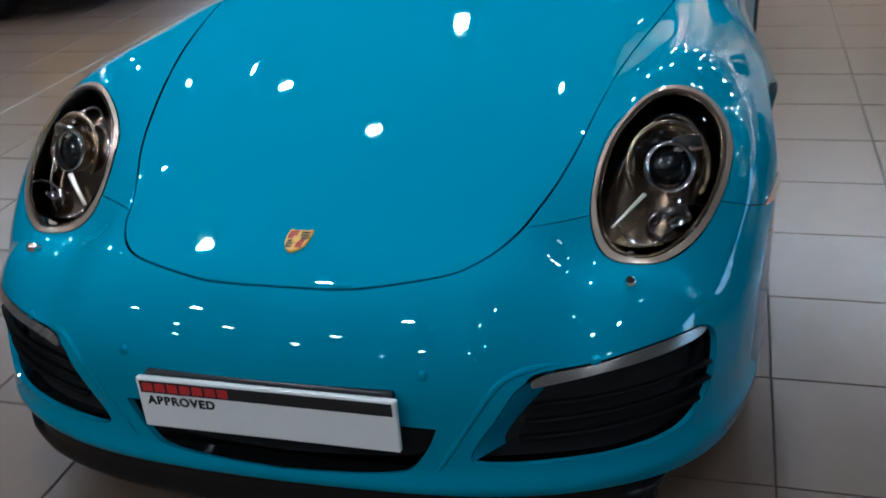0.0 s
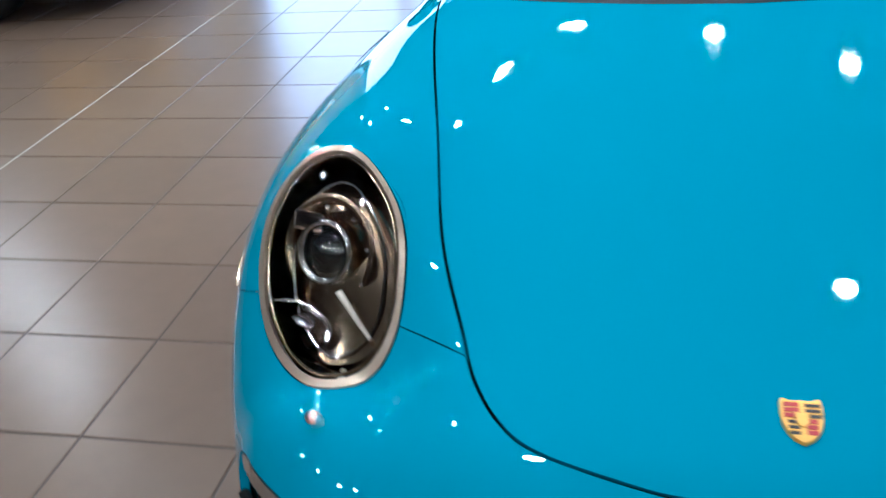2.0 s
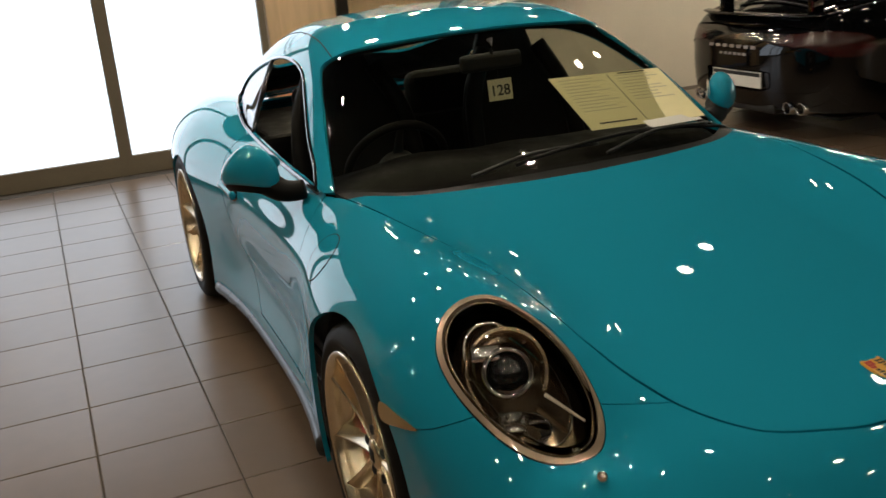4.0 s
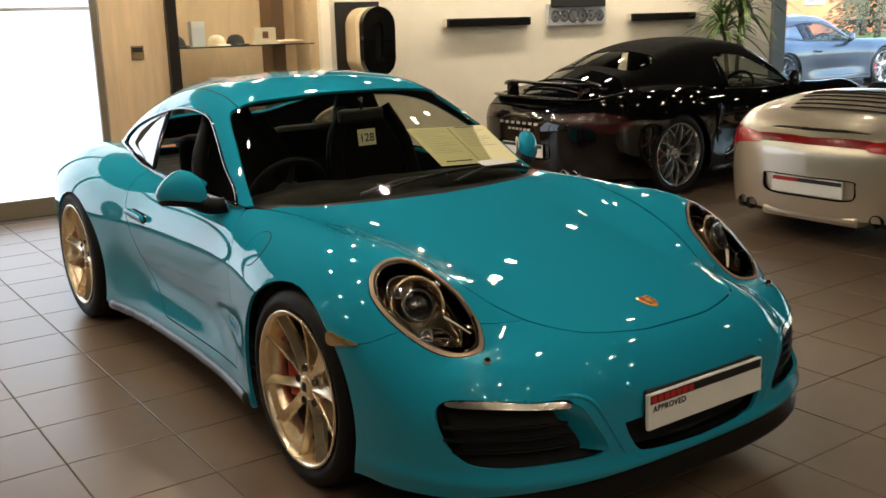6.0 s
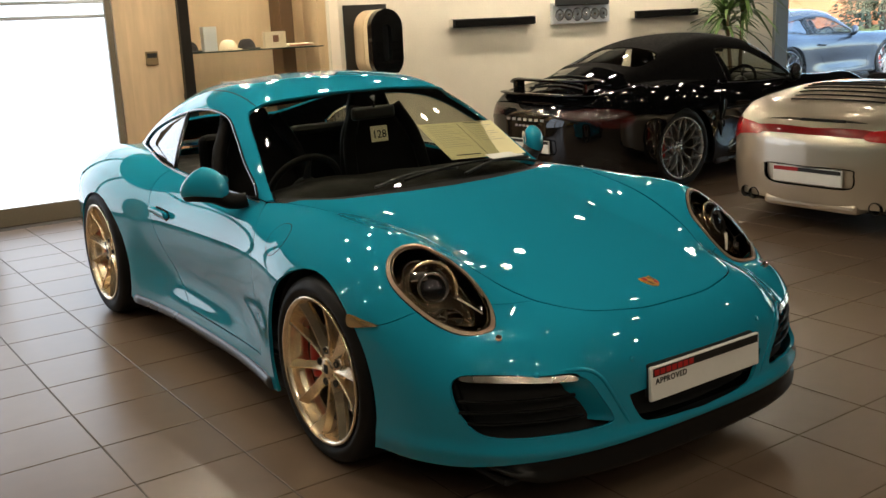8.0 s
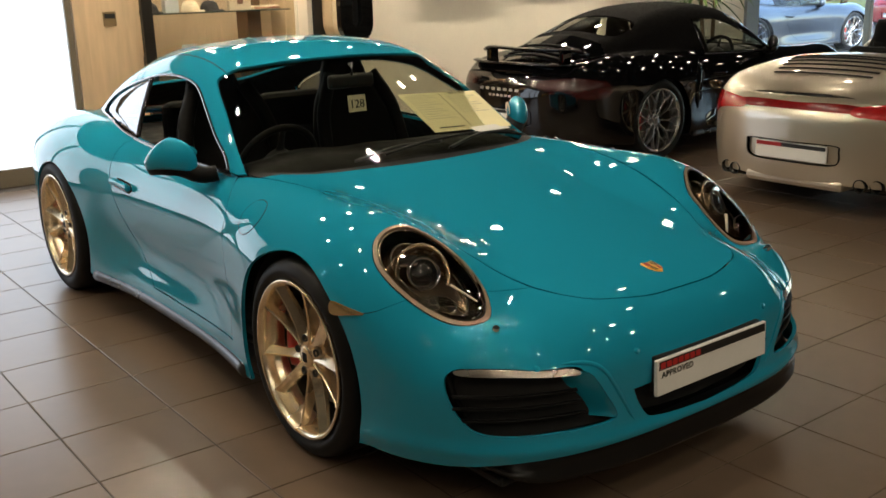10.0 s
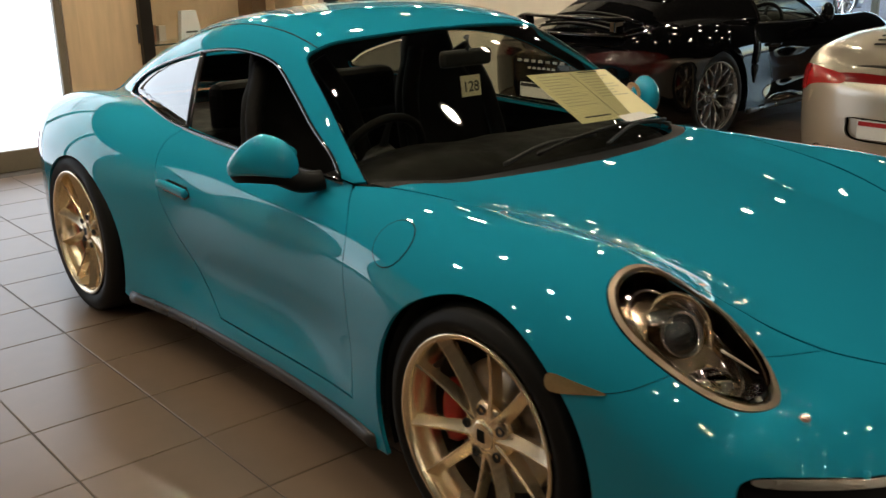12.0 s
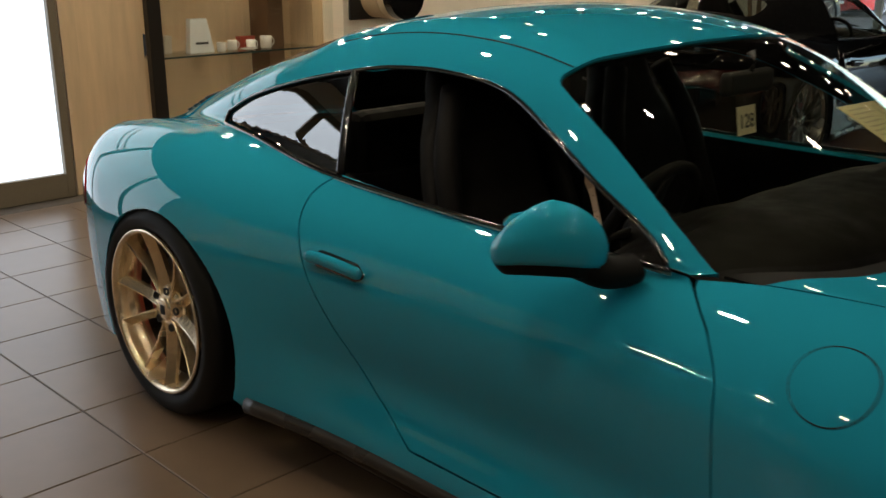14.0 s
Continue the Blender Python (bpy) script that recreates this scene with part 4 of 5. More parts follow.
        rk = [(s * (float(side_x(y)) - .006), y, .168 + .01 * math.sin(y)) for y in np.linspace(.40, 2.02, 40)]
        part("rocker_strip", tube(rk, .022, sides=8, flat=1.2), SILL, car, "dark grey metallic sill strip")
        put("tail_lamp", "tail_lamp", LAMP_RED if tail == "strip" or full else LAMP_DARK, flip)
        for yc, zc, w, r, tr in ((0, .338, .245, .338, .770), (2.492, .349, .295, .349, .760)):
            turn = pose(s * tr, yc, zc, 0, 0, 0 if s < 0 else 180)
            spoke_wheel(turn, car, w, r, style, alloy, s, .785 if yc == 0 else 1.15)
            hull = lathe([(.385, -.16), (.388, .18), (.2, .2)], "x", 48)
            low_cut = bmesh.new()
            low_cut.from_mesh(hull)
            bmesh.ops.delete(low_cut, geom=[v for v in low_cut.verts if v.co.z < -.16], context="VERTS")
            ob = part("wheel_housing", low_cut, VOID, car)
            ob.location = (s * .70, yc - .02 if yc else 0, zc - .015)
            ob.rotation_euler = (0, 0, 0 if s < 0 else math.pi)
    if not soft_top and full:
        for sx in (-1, 1):
            roof = fit_skin(shell, smooth_line([(.515, 1.158, 1.179), (.497, 1.351, 1.216), (.476, 1.602, 1.231), (.465, 1.848, 1.219), (.462, 2.06, 1.175)], .015))
            part("roof_joint", tube(roof * (sx, 1, 1), .0022, False, 6), VOID, car)
        fl = put("fuel_flap", "fuel_flap", paint, True)
        ring = flap_ring(.0735, 80) * (-1, 1, 1)
        part("flap_joint", tube(ring, .0016, True, 6), VOID, fl)
    put("light_strip", "light_strip", STRIP_RED if tail == "strip" else GLOSS)
    if tail == "strip":
        part("model_script", bars([(-.14, 0, .33, .020)], 0), CHROME, car).matrix_basis = pose(-.04, 3.395, .760, 60, 0, 180)
    def bulge(x, y):
        ramp = min(max((3.36 - y) / .50, 0), 1) * min(max((y - 2.2) / .45, 0), 1)
        return .085 * ramp * ramp * (3 - 2 * ramp) * max(0, 1 - (abs(x) / .64) ** 4)
    if bare:
        xs, ys = np.linspace(-.64, .64, 33), np.linspace(2.2, 3.36, 30)
        top = slide(lower, [(x, y, 0) for y in ys for x in xs], 2, .5, 1.1)
        vs = [(x, y, z + .003 + bulge(x, y)) for x, y, z in top]
        lid = part("engine_lid", mesh_of(vs, [(j * 33 + i, j * 33 + i + 1, j * 33 + 34 + i, j * 33 + 33 + i) for j in range(29) for i in range(32)]), paint, car)
    else:
        lid = put("engine_lid", "engine_lid", paint)
    for k in range(6 if tail == "strip" else 4):
        y = 2.93 + .062 * k if not bare else 2.84 + .062 * k
        xs = np.linspace(-.40 + .01 * k, .40 - .01 * k, 24)
        pts = fit_skin(lower if bare else shell, [(x, y, .95 - .3 * (y - 2.9)) for x in xs])
        pts = pts + np.array([(0, 0, .006 + bulge(x, y) * bare) for x in xs])
        # dark rods drawn where the open slots of the lid lie in shade
        part("vent_slot", tube(pts, .018, sides=6, flat=.30), VOID, lid)
    put("plate_recess", "mouth_back", paint, parent=rear)
    splitter(car)
    number_plate(car, True, plate_writing)
    if tail != "none":
        number_plate(car, False, plate_writing)
        for s in (-1, 1):
            for k in (0, 1):
                ob = part("exhaust_pipe", lathe([(.043, -.14), (.043, .02), (.039, .024), (.036, .02), (.036, -.06), (0, -.06)], "y", 28), GLOSS if tail == "strip" else CHROME, car)
                ob.location = (s * (.46 + .092 * k), 3.375 - .035 * k, .228)
        part("rear_diffuser", a_box((-.36, 3.18, .17), (.36, 3.42, .25), .03), paint if tail == "strip" else PLASTIC, car)
    part("underbody", a_box((-.70, -.80, .135), (.70, 3.15, .16), .01), VOID, car)
    cabin_fittings(car, paint, bare)
    for s, a, b in ((-1, (-.34, .455, .868), (.10, .485, .892)), (1, (.10, .43, .872), (.56, .555, .88))):
        w = new("wiper")
        w.parent = car
        part("wiper_arm", tube(smooth_line([a, ((a[0] + b[0]) / 2, (a[1] + b[1]) / 2 + .02, .895), b], .02), .006, sides=6), PLASTIC, w)
        blade = fit_skin(cabin, smooth_line([(b[0] - .30, b[1] - .03, .87), (b[0], b[1] + .01, .88), (b[0] + .22, b[1] + .05, .88)], .03)) + np.array((0, -.004, .010))
        part("wiper_blade", tube(blade, .006, sides=6), RUBBER, w)
    return car


def splitter(car):
    """The dark lip under the nose: a tall satin band in the middle, low and swept up at its ends."""
    xs = np.linspace(-.745, .745, 90)
    line = np.column_stack([xs, nose_y(np.abs(xs)) + .010])
    t = np.gradient(line, axis=0)
    t /= np.linalg.norm(t, axis=1)[:, None]
    nrm = np.column_stack([t[:, 1], -t[:, 0]])
    vs, fs = [], []
    for (x, y), n in zip(line, nrm):
        a = abs(x)
        top = float(np.interp(a, [0, .25, .5, .70, .775], [.244, .242, .234, .218, .208]))
        end = min(max((a - .58) / .165, 0), 1)
        flick = .010 * math.exp(-((a - .69) / .04) ** 2)
        foot = .146 + .050 * end ** 2
        tuck = .035 * end ** 2
        for o, z in ((-.05, top - .002), (-.004, top + .001), (.004, top - .006), (.004, top - .034), (.006 + flick * .5, top * .45 + foot * .55), (.013 + flick, foot + .020), (.014 + flick, foot + .010), (.008, foot), (-.12, foot + .004)):
            vs.append((x + n[0] * (o - tuck), y + n[1] * (o - tuck), z))
    k = 9
    for i in range(len(xs) - 1):
        for j in range(k - 1):
            fs.append((i * k + j, i * k + k + j, i * k + k + j + 1, i * k + j + 1))
    part("front_splitter", mesh_of(vs, fs), SPLITTER, car, "satin black chin spoiler")


def number_plate(car, front, writing=True):
    """A dealer's plate: white, with a black band, a red block and one word."""
    p = new("dealer_plate")
    p.parent = car
    p["label"] = "white dealer plate with a black band and red block"
    p.matrix_basis = pose(0, -.974, .402, 88, 0, 0) if front else pose(0, 3.452, .405, 90, 0, 180)
    part("plate_board", a_box((-.26, -.0555, -.010), (.26, .0555, .004), .004), WHITE, p)
    part("plate_mount", a_box((-.25, -.05, -.035), (.25, .06, -.012), .006), PLASTIC, p)
    part("band", a_box((-.252, .024, .0042), (.252, .050, .0052), .0), BLACK_INK, p)
    if writing and not front:
        part("red_block", a_box((-.252, .024, .0054), (-.065, .050, .0062), .0), RED_INK, p)
    if writing and front:
        for k in range(7):
            part("red_bar", bars([(-.246 + .0262 * k, .028, .021, .018)], .0054), RED_PRINT, p)
        me = lettering("APPROVED", .0255, .0006, 1.16, .0008)
        ob = part("word", me, BLACK_INK, p)
        ob.location = (-.170, .007, .0046)


def bars(rects, z):
    bm = bmesh.new()
    for x, y, w, h in rects:
        box(bm, (x, y, z), (x + w, y + h, z + .0006))
    return bm


# ---- the showroom ----
PLASTER = shader("cream_plaster", (.80, .74, .63), .85, 0, 0, .05, 60, .15)
TAUPE = shader("unseen_wall_taupe", (.22, .19, .16), .85, 0, 0, .05, 60, .15)
CEILING = shader("ceiling_paint", (.035, .033, .03), .9, 0, 0, .05, 40)
TILE = shader("stone_tile", (.146, .101, .068), .29, 0, 0, .09, 11, 0, .06, 0, .50, world_space=True)
for ln in list(TILE.node_tree.links):
    if ln.to_socket.name == "Roughness":
        TILE.node_tree.links.remove(ln)
GROUT = shader("grout", (.08, .066, .054), .9, 0, 0, .15, 80, .3)
FRAME = shader("bronze_frame", (.20, .165, .115), .45, .2, 0, .08, 60)
SLAT_GREY = shader("shutter_grey", (.70, .71, .72), .5, .2, 0, .08, 30)
FROST = glow("frosted_daylight", (.86, .93, 1.0), 2.2)
nt = FROST.node_tree
cloud, span = nt.nodes.new("ShaderNodeTexNoise"), nt.nodes.new("ShaderNodeMapRange")
cloud.inputs["Scale"].default_value = .7
span.inputs["From Min"].default_value, span.inputs["From Max"].default_value, span.inputs["To Min"].default_value, span.inputs["To Max"].default_value = .3, .7, 1.5, 2.05
nt.links.new(nt.nodes.new("ShaderNodeNewGeometry").outputs["Position"], cloud.inputs["Vector"])
nt.links.new(cloud.outputs["Fac"], span.inputs["Value"])
nt.links.new(span.outputs[0], nt.nodes["Emission"].inputs[1])
OAK = shader("oak_veneer", (.66, .49, .31), .5, 0, 0, .18, 18, .2, 0, 0, .4, (1, 1, .12))
# spot strength is set by zone, to brighten or dim what lies below
LED = glow("spot_glow", (1.0, .84, .60), 430.0)
LED_LOW = glow("spot_glow_dimmed", (1.0, .84, .60), 110.0)
LED_NOSE = glow("spot_glow_front", (1.0, .84, .60), 170.0)
LED_MID = glow("spot_glow_middle", (1.0, .84, .60), 260.0)
LED_SOFT = glow("spot_glow_soft", (1.0, .84, .60), 45.0)
T0X, T0Y, TP = -1.495, 1.472, .405
X0, X1, Y0, CEIL, BACK = -9.0, 16.0, -9.0, 2.75, 5.70

ground = part("ground", a_box((-60, -60, -.35), (120, 90, -.06), 0), shader("asphalt", (.055, .055, .058), .9, 0, 0, .2, 30, .4))
tagged(ground, "grey asphalt forecourt outside the windows", "ground", kind="structure")
floor = part("floor", a_box((X0, Y0, -.30), (X1, BACK + .3, -.003), 0), GROUT)
tagged(floor, "large grey-brown stone tile floor with dark joints", "floor", kind="structure")


def room_box(name, lo, hi, mat, label, category="wall", bevel=0.0):
    return tagged(part(name, a_box(lo, hi, bevel), mat), label, category, kind="structure")


room_box("ceiling", (X0, Y0, CEIL), (X1, BACK + .7, CEIL + .2), CEILING, "dim painted showroom ceiling", "ceiling")
# unseen closing walls, kept dark to cut the light they bounce
room_box("wall_west", (X0 - .2, Y0, 0), (X0, BACK + .3, CEIL), TAUPE, "plain unseen closing wall")
room_box("wall_south", (X0, Y0 - .2, 0), (X1, Y0, CEIL), TAUPE, "plain unseen closing wall")
room_box("wall_back", (2.50, BACK, 0), (9.34, BACK + .25, CEIL), PLASTER, "cream plaster wall behind the cars")
room_box("wall_back_left", (X0, BACK, 0), (-3.42, BACK + .25, CEIL), PLASTER, "beige plaster wall beside the frosted glazing")
room_box("wall_lintel", (-3.42, BACK + .02, 2.45), (.40, BACK + .2, CEIL), PLASTER, "plaster wall over the frosted glazing")
# unseen dark band added high on the wall, so the hood mirrors less cream
room_box("bulkhead", (2.50, BACK - .06, 2.05), (8.9, BACK - .002, CEIL), shader("reflect_band_grey", (.05, .048, .045), .8, 0, 0, .05, 40), "unseen dark grey band added to darken reflections in the hood", "panel")
room_box("column", (9.34, BACK - .05, 0), (9.60, BACK + .25, CEIL), shader("column_grey", (.16, .18, .20), .5, 0, 0, .06, 40), "grey window column", "column")

for i, (a, b) in enumerate(((-3.36, -2.16), (-2.16, -.93), (-.93, .28))):
    w = thing("window_%d" % (i + 1), "frosted glass panel in a bronze frame, glowing with daylight", "window", kind="structure")
    part("pane", a_box((a + .05, BACK + .03, .15), (b - .05, BACK + .05, 2.35), 0), FROST, w)
    for z in (1.665, 1.785) if i == 2 else ():
        part("shutter_slat", a_box((a + .05, BACK - .004, z), (b - .05, BACK + .026, z + .032), .006), SLAT_GREY, w)
    part("bottom_rail", a_box((a, BACK - .01, 0), (b, BACK + .07, .15), .004), FRAME, w)
    part("top_rail", a_box((a, BACK - .01, 2.35), (b, BACK + .07, 2.45), .004), FRAME, w)
    part("stile", a_box((a - .005, BACK - .012, 0), (a + .05, BACK + .08, 2.45), .004), FRAME, w)
    part("stile", a_box((b - .05, BACK - .012, 0), (b + .005, BACK + .08, 2.45), .004), FRAME, w)

big = thing("window_4", "large clear showroom window", "window", kind="structure")
for x in (9.61, 12.6, 15.4):
    part("mullion", a_box((x, BACK, 0), (x + .08, BACK + .1, CEIL), .004), FRAME, big)
pn = part("pane", a_box((9.65, BACK + .04, .05), (15.4, BACK + .05, CEIL), 0), PANE, big)
pn.visible_shadow = False
# unseen wall that shuts out part of the eastern sky light
room_box("wall_east", (X1, Y0, 0), (X1 + .2, -1.6, CEIL), TAUPE, "plain unseen closing wall")
east = thing("window_6", "large clear showroom window with slim bronze mullions", "window", kind="structure")
for k in range(4):
    part("mullion", a_box((X1 - .02, -1.6 + k * 2.4, 0), (X1 + .08, -1.52 + k * 2.4, CEIL), .004), FRAME, east)
pn = part("pane", a_box((X1 + .02, -1.6, .05), (X1 + .03, BACK, CEIL), 0), PANE, east)
pn.visible_shadow = False

# wooden display niche
room_box("niche_back", (.38, BACK + .55, 0), (2.50, BACK + .6, CEIL), OAK, "pale oak veneer back of the display niche", "panel")
room_box("niche_side", (.30, BACK, 0), (.40, BACK + .6, CEIL), OAK, "pale oak veneer side of the display niche", "panel")
room_box("niche_end", (2.40, BACK + .25, 0), (2.50, BACK + .6, CEIL), OAK, "pale oak veneer end of the display niche", "panel")

# floor tiles
tile_mesh = bpy.data.meshes.new("tile")
bm = a_box((.003, .003, -.02), (TP - .003, TP - .003, 0), .0018, 1)
bm.to_mesh(tile_mesh)
bm.free()
tile_mesh.materials.append(TILE)
near, far = [], []
for i in range(math.ceil((X0 - T0X) / TP), int((X1 - T0X) / TP)):
    for j in range(math.ceil((Y0 - T0Y) / TP), int((BACK - T0Y) / TP)):
        x, y = T0X + i * TP, T0Y + j * TP
        (near if -3.4 < x < -.6 and -1.2 < y < 5.4 or 1.0 < x < 3.2 and -1.3 < y < 1.5 else far).append((x, y))
for x, y in near[:300]:
    ob = new("tile", tile_mesh)
    ob.parent, ob.location = floor, (x, y, 0)
vs, fs = [], []
for x, y in near[300:] + far:
    o = len(vs)
    vs += [(x + .003, y + .003, 0), (x + TP - .003, y + .003, 0), (x + TP - .003, y + TP - .003, 0), (x + .003, y + TP - .003, 0)]
    vs += [(a + (-.001 if a < x + .1 else .001), b + (-.001 if b < y + .1 else .001), -.004) for a, b, _ in vs[o:o + 4]]
    fs += [(o, o + 1, o + 2, o + 3)] + [(o + k, o + 4 + k, o + 4 + (k + 1) % 4, o + (k + 1) % 4) for k in range(4)]
tagged(part("trim_joint", a_box((T0X - 3 * TP - .005, Y0, -.01), (T0X - 3 * TP + .005, BACK, .0004), 0), shader("pale_joint", (.42, .39, .34), .7, 0, 0, .1, 60)), "pale straight movement joint in the tile floor", "joint", kind="structure")
rest = part("tiles", mesh_of(vs, fs, False), TILE, floor)
rest["kind"] = "stuff"

# ceiling spots
# from hood reflections; (-2.55, .55) and (-3.1, 1.9) added to brighten the floor
SPOTS = [(-1.85, 2.4), (-1.0, 1.75), (-1.8, .95), (-.72, 2.86), (.55, .93), (-.75, -.45), (.05, 2.7), (.75, 2.55), (1.7, 1.7), (2.05, 1.95), (3.45, 2.7), (4.1, 1.8), (2.2, .6), (1.6, -1.1), (-1.85, -3.2), (-2.5, -2.3), (-2.55, .55), (-3.1, 1.9), (3.45, -2.1), (1.95, 3.5), (3.95, 3.55)]
for i in range(-2, 2):
    for j in range(4):
        SPOTS.append((i * 1.5 - .2 + (j % 2) * .75, -2.0 - j * 1.3))
# unseen row close to the back wall, added to brighten its plaster
for i in range(9):
    SPOTS += [(2.75 + i * .72, 5.25)]
for i in range(4):
    SPOTS += [(4.6 + i * 1.3, 4.2 - (i % 2) * 2.4)]
for i in range(4):
    for j in range(3):
        SPOTS.append((5.0 + i * .9 + (j % 2) * .45, 2.0 + j * .85))
# unseen spots added as fill for the niche, the oak and the left side
SPOTS += [(1.2, BACK + .22), (1.75, BACK + .22), (2.2, BACK + .15), (.62, BACK - .3), (1.3, BACK - .6), (2.0, BACK - .7), (.4, BACK - 1.0), (-4.6, 3.6), (-5.6, 4.6), (-5.0, 2.2)]
for x, y in SPOTS:
    s = thing("ceiling_spot", "round recessed warm ceiling spotlight, some of them unseen fill", "light", pose(x, y, CEIL - .002), "ceiling spots")
    part("trim_ring", lathe([(.049, 0), (.062, -.008), (.065, 0)], "z", 24), PLASTER, s)
    part("lamp_face", mesh_of([(.047 * math.cos(a), .047 * math.sin(a), -.003) for a in np.linspace(0, 2 * math.pi, 20, endpoint=False)], [tuple(range(20))[::-1]]), LED_NOSE if -9 < y < -1.9 and x < 2.4 else LED_LOW if x < -2.4 and y < 2.2 else LED_MID if y > 4.9 and x < 3.0 else LED if y > 4.9 or (x < 1.0 and y > -.6) or (x > 4.5 and y > 4.1) else LED_SOFT if x > 1.2 and -1.5 < y < 4.3 else LED_LOW, s)

# ---- the cars ----
fine = body_sheets(.016)
coarse = body_sheets(.035)
soft_body = body_sheets(.035, True)
open_body = body_sheets(.03, False, True)
sports_car("turquoise sports coupe with silver twin-spoke wheels on the tiled floor", pose(0, 0, 0), fine, PAINT_TEAL, ALLOY, plate_writing=True)
sports_car("black convertible sports car with a closed cloth roof", pose(6.64, 3.66, 0, 0, 0, 90), soft_body, PAINT_BLACK, ALLOY_GREY, "mesh", True, "slim", False)
sports_car("open silver sports convertible with a red tail light strip", pose(6.73, .93, 0, 0, 0, 90), open_body, PAINT_SILVER, ALLOY, "twin", False, "strip", False, True, True)
sports_car("yellow sports car facing the frosted windows' aisle", pose(-4.22, 4.25, 0, 0, 0, 90), coarse, PAINT_YELLOW, ALLOY, "twin", False, "none", False)

# ---- things on and in the turquoise car ----
crest = thing("bonnet_badge", "gold shield badge with red and black fields on the hood", "badge")
nrm = gradient(lower, fit_skin(lower, [(0, -.732, .632)]))[0]
spot = fit_skin(lower, [(0, -.732, .632)])[0]
ax = Vector((1, 0, 0))
nz = Vector(nrm)
crest.matrix_basis = Matrix.Translation(Vector(spot) + nz * .001) @ Matrix((ax, nz.cross(ax), nz)).transposed().to_4x4() @ Matrix.Diagonal((1, 1, 1, 1))


def shield(k, lift, thick):
    half = smooth_line([(0, .034), (.013, .033), (.024, .036), (.026, .012), (.022, -.012), (.012, -.028), (0, -.036)], .003)
    ring = np.vstack([half, (half * (-1, 1))[::-1][1:-1]]) * k
    n = len(ring)
    vs = [(x, y, lift) for x, y in ring] + [(x * .94, y * .94, lift + thick) for x, y in ring]
    return mesh_of(vs, [tuple(range(n, 2 * n))] + [(i, (i + 1) % n, n + (i + 1) % n, n + i) for i in range(n)], False)


me = shield(1.0, 0, .004)
part("badge_body", me, GOLD, crest)
for name, mat, rects in (("red_field", RED_INK, [(-.021 + .0, .004 + .0085 * k, .018, .0068) for k in range(3)] + [(.004, -.022 + .0085 * k, .013, .0068) for k in range(3)]),
                         ("black_field", BLACK_INK, [(.004, .004 + .0085 * k, .018, .005) for k in range(3)] + [(-.017, -.022 + .0085 * k, .013, .005) for k in range(3)])):
    part(name, bars(rects, .0042), mat, crest)
part("badge_centre", shield(.34, .0044, .0016), GOLD, crest)

tag = thing("number_tag", "small cream card tag with black digits hanging from the mirror", "tag", pose(.035, 1.015, 1.012, 82, 0, 0))
part("tag_card", a_box((-.046, -.037, -.001), (.046, .037, .001), .0), TAG_PAPER, tag)
part("tag_number", lettering("128", .052, .0004, 1.0, .0005), BLACK_INK, tag).location = (0, -.004, .0015)
part("tag_string", tube([(0, .036, 0), (0, .07, -.004), (0, .10, -.01)], .0008, sides=5), BLACK_INK, tag)


def leaning_card(name, label, a, b, d, off):
    """A sheet spanned by three corners (top left, top right, bottom left), with grey print bars."""
    A, B, D = Vector(a), Vector(b), Vector(d)
    ux, uy = B - A, A - D
    w, h = ux.length, uy.length
    ux.normalize()
    uz = ux.cross(uy).normalized()
    uy = uz.cross(ux)
    t = thing(name, label, "card")
    t.matrix_basis = Matrix.Translation(D + uz * off) @ Matrix((ux, uy, uz)).transposed().to_4x4()
    part("card_sheet", a_box((0, 0, -.0015), (w, h, 0), 0), PAPER, t)
    return t, w, h


card, cw, ch = leaning_card("price_card", "cream price card with fine print lying behind the windscreen", (.09, .80, 1.076), (.555, .845, 1.052), (.135, .560, .934), -.022)
part("card_fold", bars([(cw * .5 - .002, .01, .004, ch - .02)], .0004), shader("card_grey", (.30, .29, .22), .7, 0, 0, .05, 40), card)
rows_l = [(cw * .06, ch * (.92 - .06 * k), cw * (.30 + .08 * math.sin(k * 2.1)), .004) for k in range(11)]
rows_r = [(cw * .56, ch * (.92 - .06 * k), cw * (.30 + .07 * math.sin(k * 1.7)), .004) for k in range(9)]
part("card_print", bars(rows_l + rows_r, .0006), shader("print_grey", (.58, .54, .38), .7, 0, 0, .05, 40), card)
part("card_heading", bars([(cw * .10, ch * .08, cw * .32, .007), (cw * .60, ch * .955, cw * .25, .006)], .0008), BLACK_INK, card)
slip, sw, sh = leaning_card("paper_slip", "small white paper slip at the foot of the windscreen", (.33, .572, .93), (.575, .635, .915), (.335, .535, .912), -.015)
slip.children[0].data.materials[0] = WHITE

# ---- rear wing of the black car ----
wing_car = bpy.data.objects["sports_car.001"]
